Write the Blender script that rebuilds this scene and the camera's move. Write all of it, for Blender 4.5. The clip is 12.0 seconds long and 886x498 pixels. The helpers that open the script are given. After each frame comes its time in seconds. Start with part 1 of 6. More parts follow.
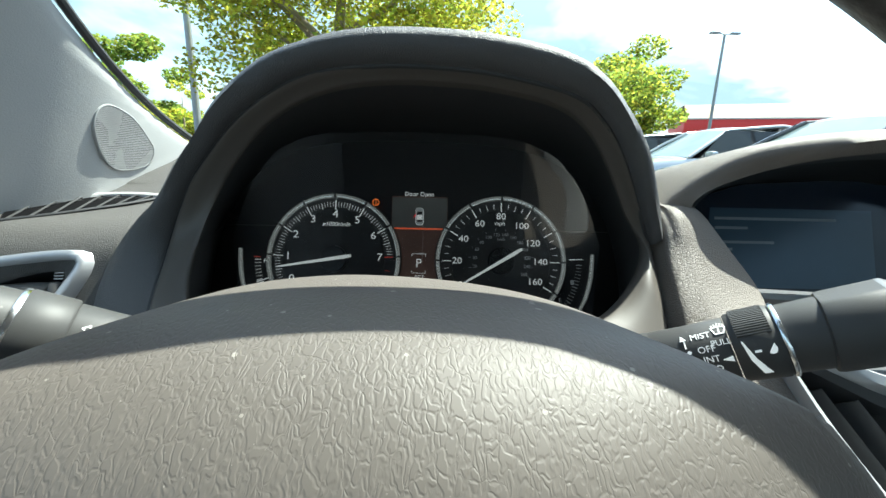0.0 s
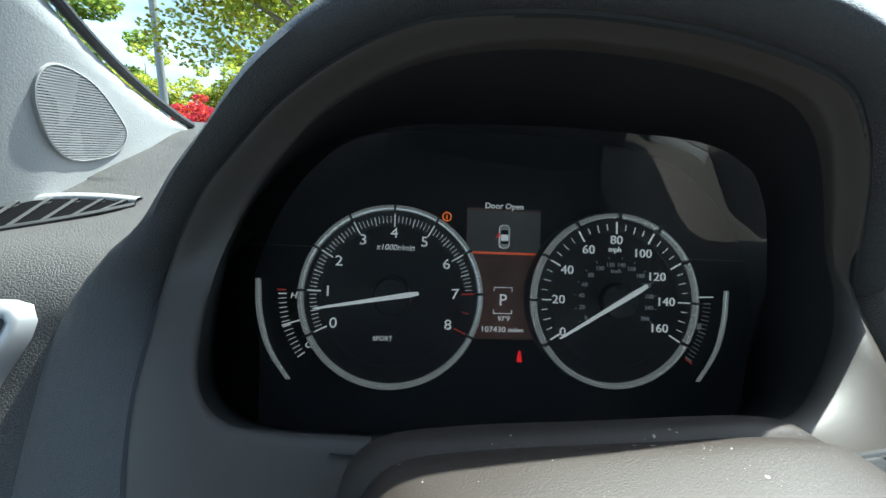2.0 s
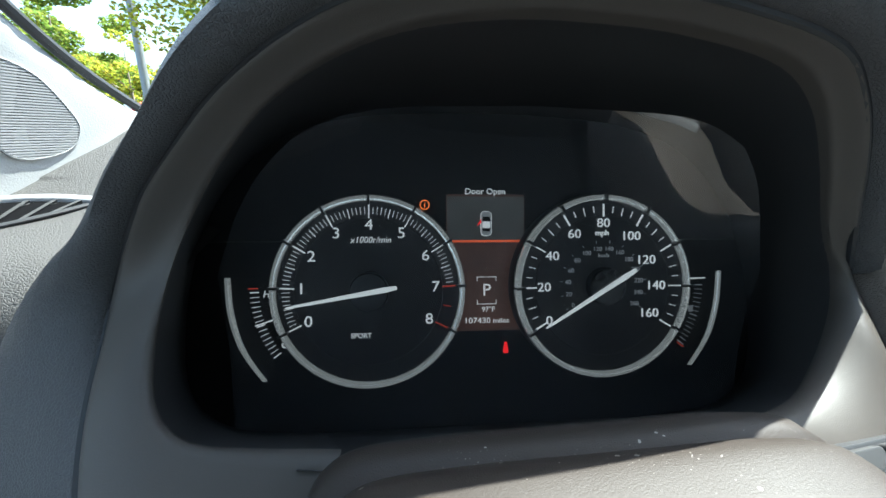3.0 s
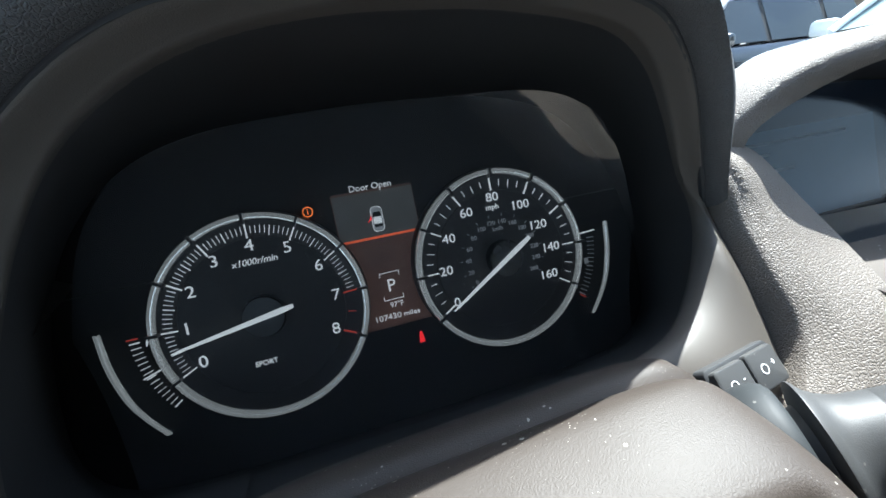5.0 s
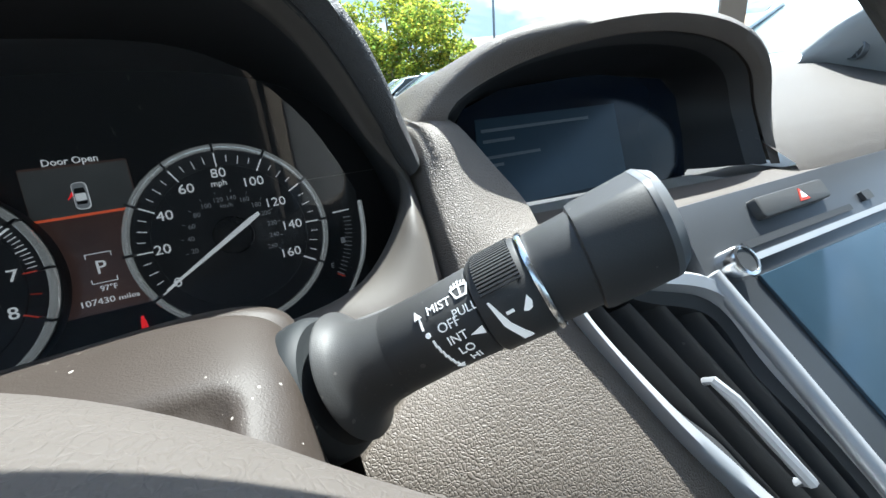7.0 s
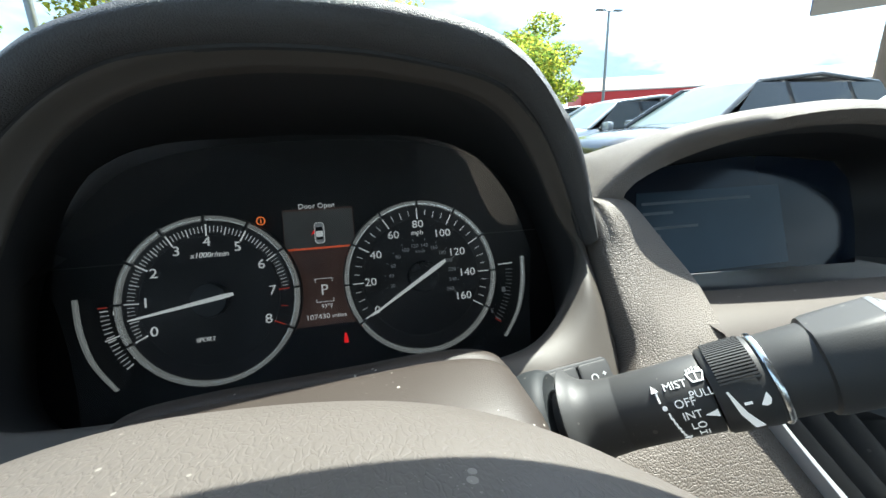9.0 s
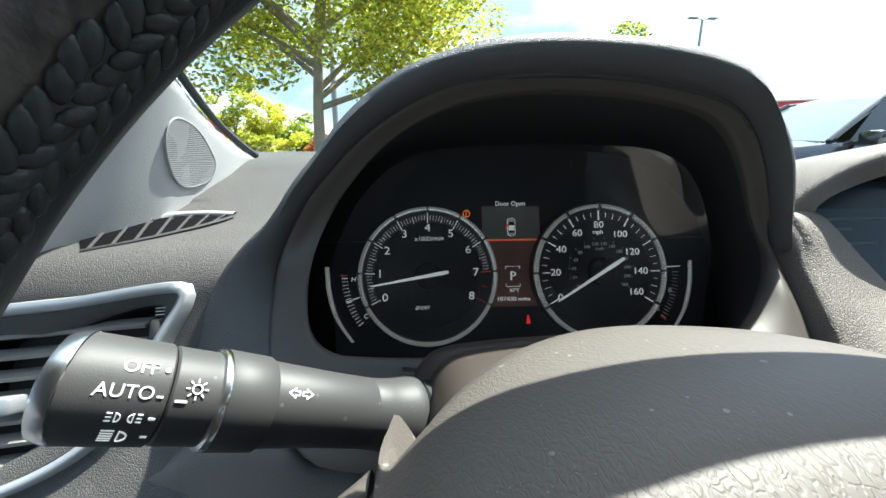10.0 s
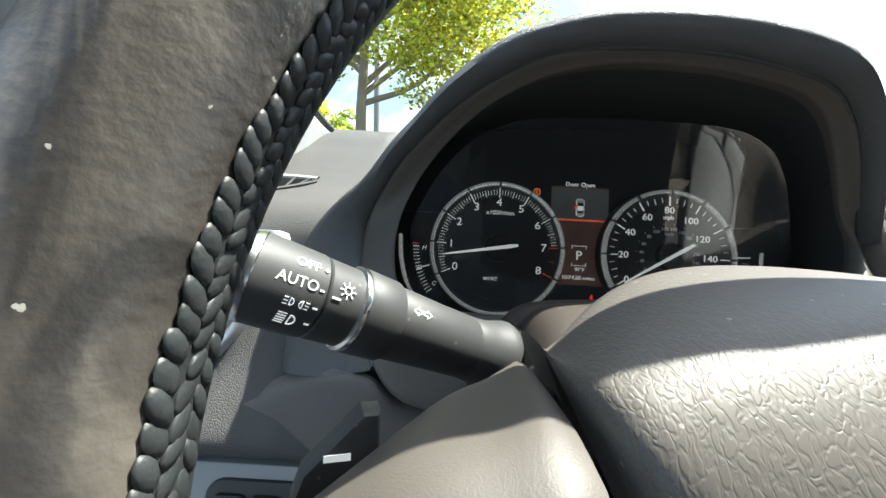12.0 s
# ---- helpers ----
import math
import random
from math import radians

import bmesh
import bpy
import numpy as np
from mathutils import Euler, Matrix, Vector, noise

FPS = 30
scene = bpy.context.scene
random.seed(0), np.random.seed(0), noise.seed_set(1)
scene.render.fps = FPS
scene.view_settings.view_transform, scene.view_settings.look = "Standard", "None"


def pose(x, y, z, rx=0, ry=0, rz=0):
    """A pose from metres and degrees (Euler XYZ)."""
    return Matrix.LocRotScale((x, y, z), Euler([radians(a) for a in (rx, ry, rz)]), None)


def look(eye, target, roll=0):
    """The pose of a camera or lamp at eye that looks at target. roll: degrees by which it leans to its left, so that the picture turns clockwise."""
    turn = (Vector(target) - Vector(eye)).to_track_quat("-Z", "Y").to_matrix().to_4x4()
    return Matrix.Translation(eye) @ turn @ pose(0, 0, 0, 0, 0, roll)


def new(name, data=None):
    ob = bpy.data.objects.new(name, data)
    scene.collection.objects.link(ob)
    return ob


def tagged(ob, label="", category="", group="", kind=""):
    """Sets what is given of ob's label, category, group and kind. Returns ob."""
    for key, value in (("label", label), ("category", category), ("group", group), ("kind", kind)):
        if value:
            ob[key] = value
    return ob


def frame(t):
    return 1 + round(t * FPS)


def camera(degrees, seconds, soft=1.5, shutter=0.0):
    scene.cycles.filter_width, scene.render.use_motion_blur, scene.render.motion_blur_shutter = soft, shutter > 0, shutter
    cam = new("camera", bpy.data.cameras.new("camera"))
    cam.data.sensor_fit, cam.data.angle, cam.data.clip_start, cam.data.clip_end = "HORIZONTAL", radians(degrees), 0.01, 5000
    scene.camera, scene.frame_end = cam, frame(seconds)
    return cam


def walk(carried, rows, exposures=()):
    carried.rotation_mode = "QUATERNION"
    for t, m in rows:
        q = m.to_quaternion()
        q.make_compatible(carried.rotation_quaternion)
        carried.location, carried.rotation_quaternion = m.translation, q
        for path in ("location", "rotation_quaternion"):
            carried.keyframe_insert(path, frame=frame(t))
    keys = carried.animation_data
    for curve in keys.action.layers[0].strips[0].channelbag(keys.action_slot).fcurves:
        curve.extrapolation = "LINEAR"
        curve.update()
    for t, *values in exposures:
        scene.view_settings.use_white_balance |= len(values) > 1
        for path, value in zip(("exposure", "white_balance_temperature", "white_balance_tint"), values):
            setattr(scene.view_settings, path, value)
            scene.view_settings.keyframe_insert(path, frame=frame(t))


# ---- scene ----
cam = camera(94.7, 12.0)
METRES, EYE, TILT, LEAN, TURN = 0.57, 1.15, -13.0, -1.5, -1.5
ROWS = [
    (0.0, 0.0, 0.0, 0.0, -0.0, 0.0, -0.0),
    (0.5, -0.043, 0.0546, 0.0428, -0.67, -0.02, 0.04),
    (1.0, -0.08, 0.1108, 0.0629, -1.71, -0.74, -0.43),
    (1.5, -0.1132, 0.1519, 0.0513, -2.66, -1.51, -1.05),
    (2.0, -0.1352, 0.1716, 0.0574, -3.32, -2.68, -1.14),
    (2.5, -0.1177, 0.2004, 0.0658, -3.8, -3.75, -0.56),
    (2.7, -0.1159, 0.1984, 0.0661, -3.93, -4.35, 0.04),
    (4.3, -0.0947, 0.1791, 0.0749, -7.86, -9.81, 6.85),
    (4.5, -0.0784, 0.1857, 0.0779, -9.49, -9.98, 8.19),
    (5.0, -0.0698, 0.1986, 0.0816, -14.36, -10.1, 10.91),
    (5.5, -0.0326, 0.1945, 0.076, -19.12, -9.1, 12.81),
    (6.0, 0.0585, 0.1664, 0.0363, -22.3, -9.03, 13.18),
    (6.5, 0.1039, 0.1385, 0.0066, -23.42, -8.9, 12.22),
    (6.7, 0.1191, 0.1289, -0.0062, -23.87, -9.49, 11.74),
    (8.3, 0.1399, 0.1170, -0.0083, -15.56, -5.61, 7.59),
    (8.5, 0.1149, 0.1145, 0.0102, -15.05, -4.78, 7.14),
    (9.0, 0.0222, 0.0936, 0.0411, -10.66, -2.93, 5.75),
    (9.5, -0.0919, 0.0595, 0.051, -5.93, -1.7, 3.88),
    (10.0, -0.1598, 0.0321, 0.0341, -1.9, -1.18, 1.95),
    (10.5, -0.1958, 0.0378, 0.0088, 0.53, -1.1, 0.38),
    (11.0, -0.1961, 0.0389, 0.0087, 1.69, -1.23, -0.49),
    (11.5, -0.1966, 0.0395, 0.0067, 2.15, -1.2, -1.14),
    (12.0, -0.2191, 0.0086, -0.008, 2.28, -1.04, -2.02),
]
EXPOSURES = [(0.0, 2.00, 6100, -4), (0.5, 1.43, 5500, -14), (1.0, 1.32, 5500, -14), (1.5, 1.50, 5600, -8), (2.5, 2.28, 5800, -2), (4.5, 2.48, 5700, 2), (6.0, 2.07, 5800, 3), (8.5, 2.03, 6000, 1), (9.5, 2.10, 6200, 0), (10.5, 1.93, 6100, 0), (12.0, 2.20, 6300, 2)]
walk(cam, [(t, pose(0, 0, EYE, TILT, LEAN, TURN) @ pose(METRES * x, METRES * y, METRES * z, 90 + pitch, roll, yaw)) for t, x, y, z, yaw, pitch, roll in ROWS], EXPOSURES)

# ---- sky and sun ----
SUN = Vector((0.50, 0.315, 1.0)).normalized()
world = bpy.data.worlds.new("sky")
scene.world = world
world.use_nodes = True
wn, wl = world.node_tree.nodes, world.node_tree.links
wn.clear()
w_out = wn.new("ShaderNodeOutputWorld")
w_bg = wn.new("ShaderNodeBackground")
w_sky = wn.new("ShaderNodeTexSky")
w_sky.sky_type = "NISHITA"
w_sky.sun_disc = False
w_sky.sun_elevation = math.asin(SUN.z)
w_sky.sun_rotation = math.atan2(SUN.x, SUN.y)
w_sky.dust_density = 2.0
# broken cloud over the blue
w_co = wn.new("ShaderNodeTexCoord")
w_map = wn.new("ShaderNodeMapping")
w_map.inputs["Scale"].default_value = (1.0, 1.0, 2.6)
w_map.inputs["Location"].default_value = (0.0, 0.0, 0.0)
w_noise = wn.new("ShaderNodeTexNoise")
w_noise.inputs["Scale"].default_value = 2.1
w_noise.inputs["Detail"].default_value = 6.0
w_noise.inputs["Roughness"].default_value = 0.55
w_ramp = wn.new("ShaderNodeValToRGB")
w_ramp.color_ramp.elements[0].position = 0.30
w_ramp.color_ramp.elements[1].position = 0.50
w_mix = wn.new("ShaderNodeMix")
w_mix.data_type = "RGBA"
# bright cloud tops and blue-grey bellies
w_belly = wn.new("ShaderNodeTexNoise")
w_belly.inputs["Scale"].default_value = 3.0
w_belly.inputs["Detail"].default_value = 5.0
w_belly.inputs["Distortion"].default_value = 0.5
w_bramp = wn.new("ShaderNodeValToRGB")
w_bramp.color_ramp.elements[0].position = 0.46
w_bramp.color_ramp.elements[1].position = 0.74
w_bramp.color_ramp.elements[0].color = (1.2, 1.58, 1.95, 1)
w_bramp.color_ramp.elements[1].color = (3.3, 3.6, 4.0, 1)
wl.new(w_map.outputs["Vector"], w_belly.inputs["Vector"])
wl.new(w_belly.outputs["Fac"], w_bramp.inputs["Fac"])
wl.new(w_bramp.outputs["Color"], w_mix.inputs["B"])
wl.new(w_co.outputs["Generated"], w_map.inputs["Vector"])
wl.new(w_map.outputs["Vector"], w_noise.inputs["Vector"])
wl.new(w_noise.outputs["Fac"], w_ramp.inputs["Fac"])
# the cloud is thinner towards the zenith
w_sep = wn.new("ShaderNodeSeparateXYZ")
w_thin = wn.new("ShaderNodeMapRange")
w_thin.inputs["From Min"].default_value, w_thin.inputs["From Max"].default_value = 0.22, 0.60
w_thin.inputs["To Min"].default_value, w_thin.inputs["To Max"].default_value = 1.0, 0.45
w_cover = wn.new("ShaderNodeMath")
w_cover.operation = "MULTIPLY"
wl.new(w_co.outputs["Generated"], w_sep.inputs["Vector"])
wl.new(w_sep.outputs["Z"], w_thin.inputs["Value"])
wl.new(w_thin.outputs["Result"], w_cover.inputs[0])
wl.new(w_ramp.outputs["Color"], w_cover.inputs[1])
wl.new(w_cover.outputs["Value"], w_mix.inputs["Factor"])
wl.new(w_sky.outputs["Color"], w_mix.inputs["A"])
wl.new(w_mix.outputs["Result"], w_bg.inputs["Color"])
w_bg.inputs["Strength"].default_value = 0.15
wl.new(w_bg.outputs["Background"], w_out.inputs["Surface"])

sun = new("sun", bpy.data.lights.new("sun", "SUN"))
sun.data.energy = 4.2
sun.data.angle = radians(0.53)
sun.data.color = (1.0, 0.95, 0.87)
sun.matrix_world = look(SUN * 20, (0, 0, 0))


# ---- materials ----
def rubbed(m, dark, pale, scale, fleck_scale):
    """Smeared dark and rubbed patches over a leather, with a few pale flecks."""
    nt = m.node_tree
    n, l = nt.nodes, nt.links
    b = n["Principled BSDF"]
    was = b.inputs["Base Color"].links[0].from_socket
    co = n.new("ShaderNodeTexCoord")
    mp = n.new("ShaderNodeMapping")
    mp.inputs["Scale"].default_value = (1.0, 0.6, 0.45)
    mp.inputs["Rotation"].default_value = (0.3, 0.6, 0.4)
    l.new(co.outputs["Object"], mp.inputs["Vector"])
    for colour, seed, lo, hi, most in ((dark, 0.0, 0.42, 0.60, 0.85), (pale, 7.0, 0.52, 0.70, 0.85)):
        sh = n.new("ShaderNodeVectorMath")
        sh.inputs[1].default_value = (seed, seed, seed)
        l.new(mp.outputs["Vector"], sh.inputs[0])
        no = n.new("ShaderNodeTexNoise")
        no.inputs["Scale"].default_value = scale
        no.inputs["Detail"].default_value = 4.0
        no.inputs["Distortion"].default_value = 0.8
        l.new(sh.outputs["Vector"], no.inputs["Vector"])
        mr = n.new("ShaderNodeMapRange")
        mr.inputs["From Min"].default_value, mr.inputs["From Max"].default_value = lo, hi
        mr.inputs["To Max"].default_value = most
        l.new(no.outputs["Fac"], mr.inputs["Value"])
        mx = n.new("ShaderNodeMix")
        mx.data_type = "RGBA"
        mx.inputs["B"].default_value = (*colour, 1)
        l.new(mr.outputs["Result"], mx.inputs["Factor"])
        l.new(was, mx.inputs["A"])
        was = mx.outputs["Result"]
    vo = n.new("ShaderNodeTexVoronoi")
    vo.inputs["Scale"].default_value = fleck_scale
    rag = n.new("ShaderNodeTexNoise")
    rag.inputs["Scale"].default_value = 900.0
    l.new(co.outputs["Object"], rag.inputs["Vector"])
    bent = n.new("ShaderNodeVectorMath")
    bent.operation = "MULTIPLY_ADD"
    bent.inputs[1].default_value = (0.0016, 0.0016, 0.0016)
    l.new(rag.outputs["Color"], bent.inputs[0])
    l.new(co.outputs["Object"], bent.inputs[2])
    l.new(bent.outputs["Vector"], vo.inputs["Vector"])
    pick = n.new("ShaderNodeSeparateColor")
    l.new(vo.outputs["Color"], pick.inputs["Color"])
    size = n.new("ShaderNodeMapRange")
    size.inputs["From Min"].default_value, size.inputs["From Max"].default_value = 0.6, 1.0
    size.inputs["To Max"].default_value = 0.13
    l.new(pick.outputs["Red"], size.inputs["Value"])
    less = n.new("ShaderNodeMath")
    less.operation = "LESS_THAN"
    l.new(vo.outputs["Distance"], less.inputs[0])
    l.new(size.outputs["Result"], less.inputs[1])
    half = n.new("ShaderNodeMath")
    half.operation = "MULTIPLY"
    half.inputs[1].default_value = 0.5
    l.new(less.outputs["Value"], half.inputs[0])
    mx = n.new("ShaderNodeMix")
    mx.data_type = "RGBA"
    mx.inputs["B"].default_value = (0.55, 0.53, 0.48, 1)
    l.new(half.outputs["Value"], mx.inputs["Factor"])
    l.new(was, mx.inputs["A"])
    l.new(mx.outputs["Result"], b.inputs["Base Color"])


def material(name, color, rough=0.5, metal=0.0, grain=0.0, grain_scale=400.0, kind="noise", vary=0.15, vary_scale=14.0,
             emit=0.0, spec=0.5, coat=0.0, distort=0.35, rough_vary=0.08, trans=0.0, dust=0.0, stretch=None):
    """A surface with broad tonal drift, fine grain relief and a roughness that wanders."""
    m = bpy.data.materials.new(name)
    m.use_nodes = True
    nt = m.node_tree
    n, l = nt.nodes, nt.links
    b = n["Principled BSDF"]
    b.inputs["Metallic"].default_value = metal
    b.inputs["Specular IOR Level"].default_value = spec
    b.inputs["Coat Weight"].default_value = coat
    b.inputs["Transmission Weight"].default_value = trans
    co = n.new("ShaderNodeTexCoord")
    big = n.new("ShaderNodeTexNoise")
    big.inputs["Scale"].default_value = vary_scale
    big.inputs["Detail"].default_value = 5.0
    l.new(co.outputs["Object"], big.inputs["Vector"])
    ramp = n.new("ShaderNodeMix")
    ramp.data_type = "RGBA"
    lo = [c * (1 - vary) for c in color] + [1]
    hi = [min(1, c * (1 + vary)) for c in color] + [1]
    ramp.inputs["A"].default_value, ramp.inputs["B"].default_value = lo, hi
    l.new(big.outputs["Fac"], ramp.inputs["Factor"])
    colour = ramp.outputs["Result"]
    if dust > 0:
        specks = n.new("ShaderNodeTexVoronoi")
        specks.inputs["Scale"].default_value = 150.0
        specks.inputs["Randomness"].default_value = 1.0
        l.new(co.outputs["Object"], specks.inputs["Vector"])
        patch = n.new("ShaderNodeTexNoise")
        patch.inputs["Scale"].default_value = 45.0
        l.new(co.outputs["Object"], patch.inputs["Vector"])
        lim = n.new("ShaderNodeMapRange")
        lim.inputs["From Min"].default_value, lim.inputs["From Max"].default_value = 0.42, 0.75
        lim.inputs["To Min"].default_value, lim.inputs["To Max"].default_value = 0.02, 0.16
        l.new(patch.outputs["Fac"], lim.inputs["Value"])
        less = n.new("ShaderNodeMath")
        less.operation = "LESS_THAN"
        l.new(specks.outputs["Distance"], less.inputs[0])
        l.new(lim.outputs["Result"], less.inputs[1])
        motes = n.new("ShaderNodeTexVoronoi")
        motes.inputs["Scale"].default_value = 620.0
        l.new(co.outputs["Object"], motes.inputs["Vector"])
        small = n.new("ShaderNodeMath")
        small.operation = "LESS_THAN"
        l.new(motes.outputs["Distance"], small.inputs[0])
        l.new(lim.outputs["Result"], small.inputs[1])
        some = n.new("ShaderNodeMath")
        some.operation = "MULTIPLY_ADD"
        some.inputs[1].default_value = 0.55
        l.new(small.outputs["Value"], some.inputs[0])
        l.new(less.outputs["Value"], some.inputs[2])
        amount = n.new("ShaderNodeMath")
        amount.operation = "MULTIPLY"
        amount.use_clamp = True
        amount.inputs[1].default_value = dust
        l.new(some.outputs["Value"], amount.inputs[0])
        mixd = n.new("ShaderNodeMix")
        mixd.data_type = "RGBA"
        mixd.inputs["B"].default_value = (0.5, 0.47, 0.42, 1)
        l.new(amount.outputs["Value"], mixd.inputs["Factor"])
        l.new(colour, mixd.inputs["A"])
        colour = mixd.outputs["Result"]
    l.new(colour, b.inputs["Base Color"])
    rr = n.new("ShaderNodeMapRange")
    rr.inputs["To Min"].default_value = max(0.02, rough - rough_vary)
    rr.inputs["To Max"].default_value = min(1.0, rough + rough_vary)
    l.new(big.outputs["Fac"], rr.inputs["Value"])
    l.new(rr.outputs["Result"], b.inputs["Roughness"])
    if grain > 0:
        if kind == "leather":
            warp = n.new("ShaderNodeTexNoise")
            warp.inputs["Scale"].default_value = grain_scale * 0.6
            place = co.outputs["Object"]
            if stretch:
                squeeze = n.new("ShaderNodeMapping")
                squeeze.inputs["Scale"].default_value = stretch
                l.new(place, squeeze.inputs["Vector"])
                place = squeeze.outputs["Vector"]
            l.new(place, warp.inputs["Vector"])
            add = n.new("ShaderNodeVectorMath")
            add.operation = "MULTIPLY_ADD"
            add.inputs[1].default_value = (distort / grain_scale * 3,) * 3
            l.new(warp.outputs["Color"], add.inputs[0])
            l.new(place, add.inputs[2])
            cell = n.new("ShaderNodeTexVoronoi")
            cell.feature = "DISTANCE_TO_EDGE"
            cell.inputs["Scale"].default_value = grain_scale
            l.new(add.outputs["Vector"], cell.inputs["Vector"])
            pow_ = n.new("ShaderNodeMapRange")
            pow_.inputs["From Max"].default_value = 0.22
            pow_.interpolation_type = "SMOOTHSTEP"
            l.new(cell.outputs["Distance"], pow_.inputs["Value"])
            height = pow_.outputs["Result"]
        else:
            fine = n.new("ShaderNodeTexNoise")
            fine.inputs["Scale"].default_value = grain_scale
            fine.inputs["Detail"].default_value = 3.0
            l.new(co.outputs["Object"], fine.inputs["Vector"])
            height = fine.outputs["Fac"]
        bump = n.new("ShaderNodeBump")
        bump.inputs["Strength"].default_value = 0.6
        bump.inputs["Distance"].default_value = grain
        l.new(height, bump.inputs["Height"])
        l.new(bump.outputs["Normal"], b.inputs["Normal"])
    if emit > 0:
        b.inputs["Emission Strength"].default_value = emit
        l.new(colour, b.inputs["Emission Color"])
    return m


def glass(name, tint, gloss, dust=0.0):
    """A thin clear pane: mostly straight through, with a Fresnel sheen; dust mixes in a pale haze."""
    m = bpy.data.materials.new(name)
    m.use_nodes = True
    n, l = m.node_tree.nodes, m.node_tree.links
    n.clear()
    out = n.new("ShaderNodeOutputMaterial")
    clear = n.new("ShaderNodeBsdfTransparent")
    clear.inputs["Color"].default_value = (*tint, 1)
    shine = n.new("ShaderNodeBsdfGlossy")
    shine.inputs["Roughness"].default_value = 0.02
    fres = n.new("ShaderNodeFresnel")
    fres.inputs["IOR"].default_value = 1.45
    mul = n.new("ShaderNodeMath")
    mul.operation = "MULTIPLY"
    mul.inputs[1].default_value = gloss
    mix = n.new("ShaderNodeMixShader")
    l.new(fres.outputs["Fac"], mul.inputs[0])
    l.new(mul.outputs["Value"], mix.inputs["Fac"])
    l.new(clear.outputs["BSDF"], mix.inputs[1])
    l.new(shine.outputs["BSDF"], mix.inputs[2])
    # pale diffuse veil, set by dust, standing in for flare haze
    dusty = n.new("ShaderNodeMixShader")
    haze_ = n.new("ShaderNodeBsdfDiffuse")
    haze_.inputs["Color"].default_value = (0.55, 0.58, 0.62, 1)
    dusty.inputs["Fac"].default_value = dust
    l.new(mix.outputs["Shader"], dusty.inputs[1])
    l.new(haze_.outputs["BSDF"], dusty.inputs[2])
    l.new(dusty.outputs["Shader"], out.inputs["Surface"])
    return m


BROWN = (0.115, 0.10, 0.088)
M_PAD = material("pad_leather", (0.098, 0.086, 0.076), 0.54, spec=0.42, grain=0.00011, grain_scale=560, kind="leather", vary=0.16, dust=0.3, stretch=(1.0, 0.55, 0.5), distort=0.9)
M_HOOD = material("hood_skin", (0.080, 0.079, 0.080), 0.50, grain=0.0005, grain_scale=800, kind="leather", vary=0.12)
M_DASH = material("dash_skin", (0.080, 0.077, 0.074), 0.56, spec=0.28, grain=0.0005, grain_scale=700, kind="leather", vary=0.12)
M_KNEE = material("knee_skin", (0.115, 0.102, 0.094), 0.50, grain=0.0004, grain_scale=720, kind="leather", vary=0.12)
M_TAN = material("stitched_skin", (0.140, 0.120, 0.102), 0.55, spec=0.42, grain=0.00045, grain_scale=680, kind="leather", vary=0.12)
# darker copy of stitched_skin: the visor's shade is put into the colour
M_TANSHADE = material("passenger_skin_shaded", (0.082, 0.072, 0.063), 0.58, spec=0.35, grain=0.00045, grain_scale=680, kind="leather", vary=0.12)
M_TRIM = material("bezel_plastic", (0.088, 0.077, 0.067), 0.52, spec=0.4, grain=0.00012, grain_scale=2200, vary=0.1)
M_SHROUD = material("column_plastic", (0.043, 0.034, 0.028), 0.54, spec=0.36, grain=0.0002, grain_scale=1800, vary=0.16, dust=0.8)
M_LEDGE = material("ledge_plastic", (0.075, 0.062, 0.052), 0.56, spec=0.32, grain=0.0002, grain_scale=1800, vary=0.12, dust=0.3)
# near-black, no gloss: a deep slot's shade painted on a flat sheet
M_SLOTSHADE = material("slot_shade", (0.004, 0.004, 0.0045), 0.8, vary=0.2, spec=0.05)
M_BLACK = material("matt_black", (0.030, 0.031, 0.033), 0.55, vary=0.2, grain=0.0001, grain_scale=1500)
M_FACE = material("dial_mask", (0.013, 0.0133, 0.014), 0.5, vary=0.2, spec=0.3)
M_HUB = material("hub_gloss", (0.007, 0.007, 0.008), 0.28, vary=0.15)
M_DIAL = material("dial_charcoal", (0.032, 0.032, 0.033), 0.5, vary=0.15, grain=0.00005, grain_scale=3000)
M_CHROME = material("brushed_chrome", (0.78, 0.79, 0.80), 0.2, 1.0, vary=0.06, grain=0.00003, grain_scale=2500)
# a faint emission brightens rings and gauge bars beyond what they reflect
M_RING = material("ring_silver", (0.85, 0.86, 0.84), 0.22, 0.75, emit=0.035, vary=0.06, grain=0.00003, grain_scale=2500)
M_SILVER = material("satin_silver", (0.44, 0.45, 0.47), 0.48, 0.55, vary=0.06, grain=0.00003, grain_scale=2500)
M_WHITE = material("print_white", (0.8, 0.8, 0.8), 0.6, vary=0.05, emit=0.12)
M_DIM = material("print_grey", (0.34, 0.35, 0.36), 0.6, vary=0.05, emit=0.05)
M_FAINT = material("screen_print", (0.10, 0.12, 0.14), 0.5, vary=0.1)
M_RED = material("print_red", (0.5, 0.05, 0.03), 0.6, vary=0.05, emit=0.1)
M_REDLIT = material("lamp_red", (0.7, 0.012, 0.016), 0.5, vary=0.02, emit=0.22)
M_AMBER = material("lamp_amber", (0.8, 0.17, 0.03), 0.5, vary=0.3, vary_scale=60, emit=0.28)
M_GLOW = material("lcd_orange", (0.55, 0.085, 0.03), 0.4, vary=0.4, vary_scale=60, emit=0.16)
M_LCD = material("lcd_grey", (0.07, 0.072, 0.07), 0.3, vary=0.35, vary_scale=40, emit=0.07)
# lit display; warm brown of reflections is put into its colour and emission
M_LCDLOW = material("lcd_warm_glow", (0.060, 0.032, 0.025), 0.3, vary=0.6, vary_scale=45, emit=0.09)
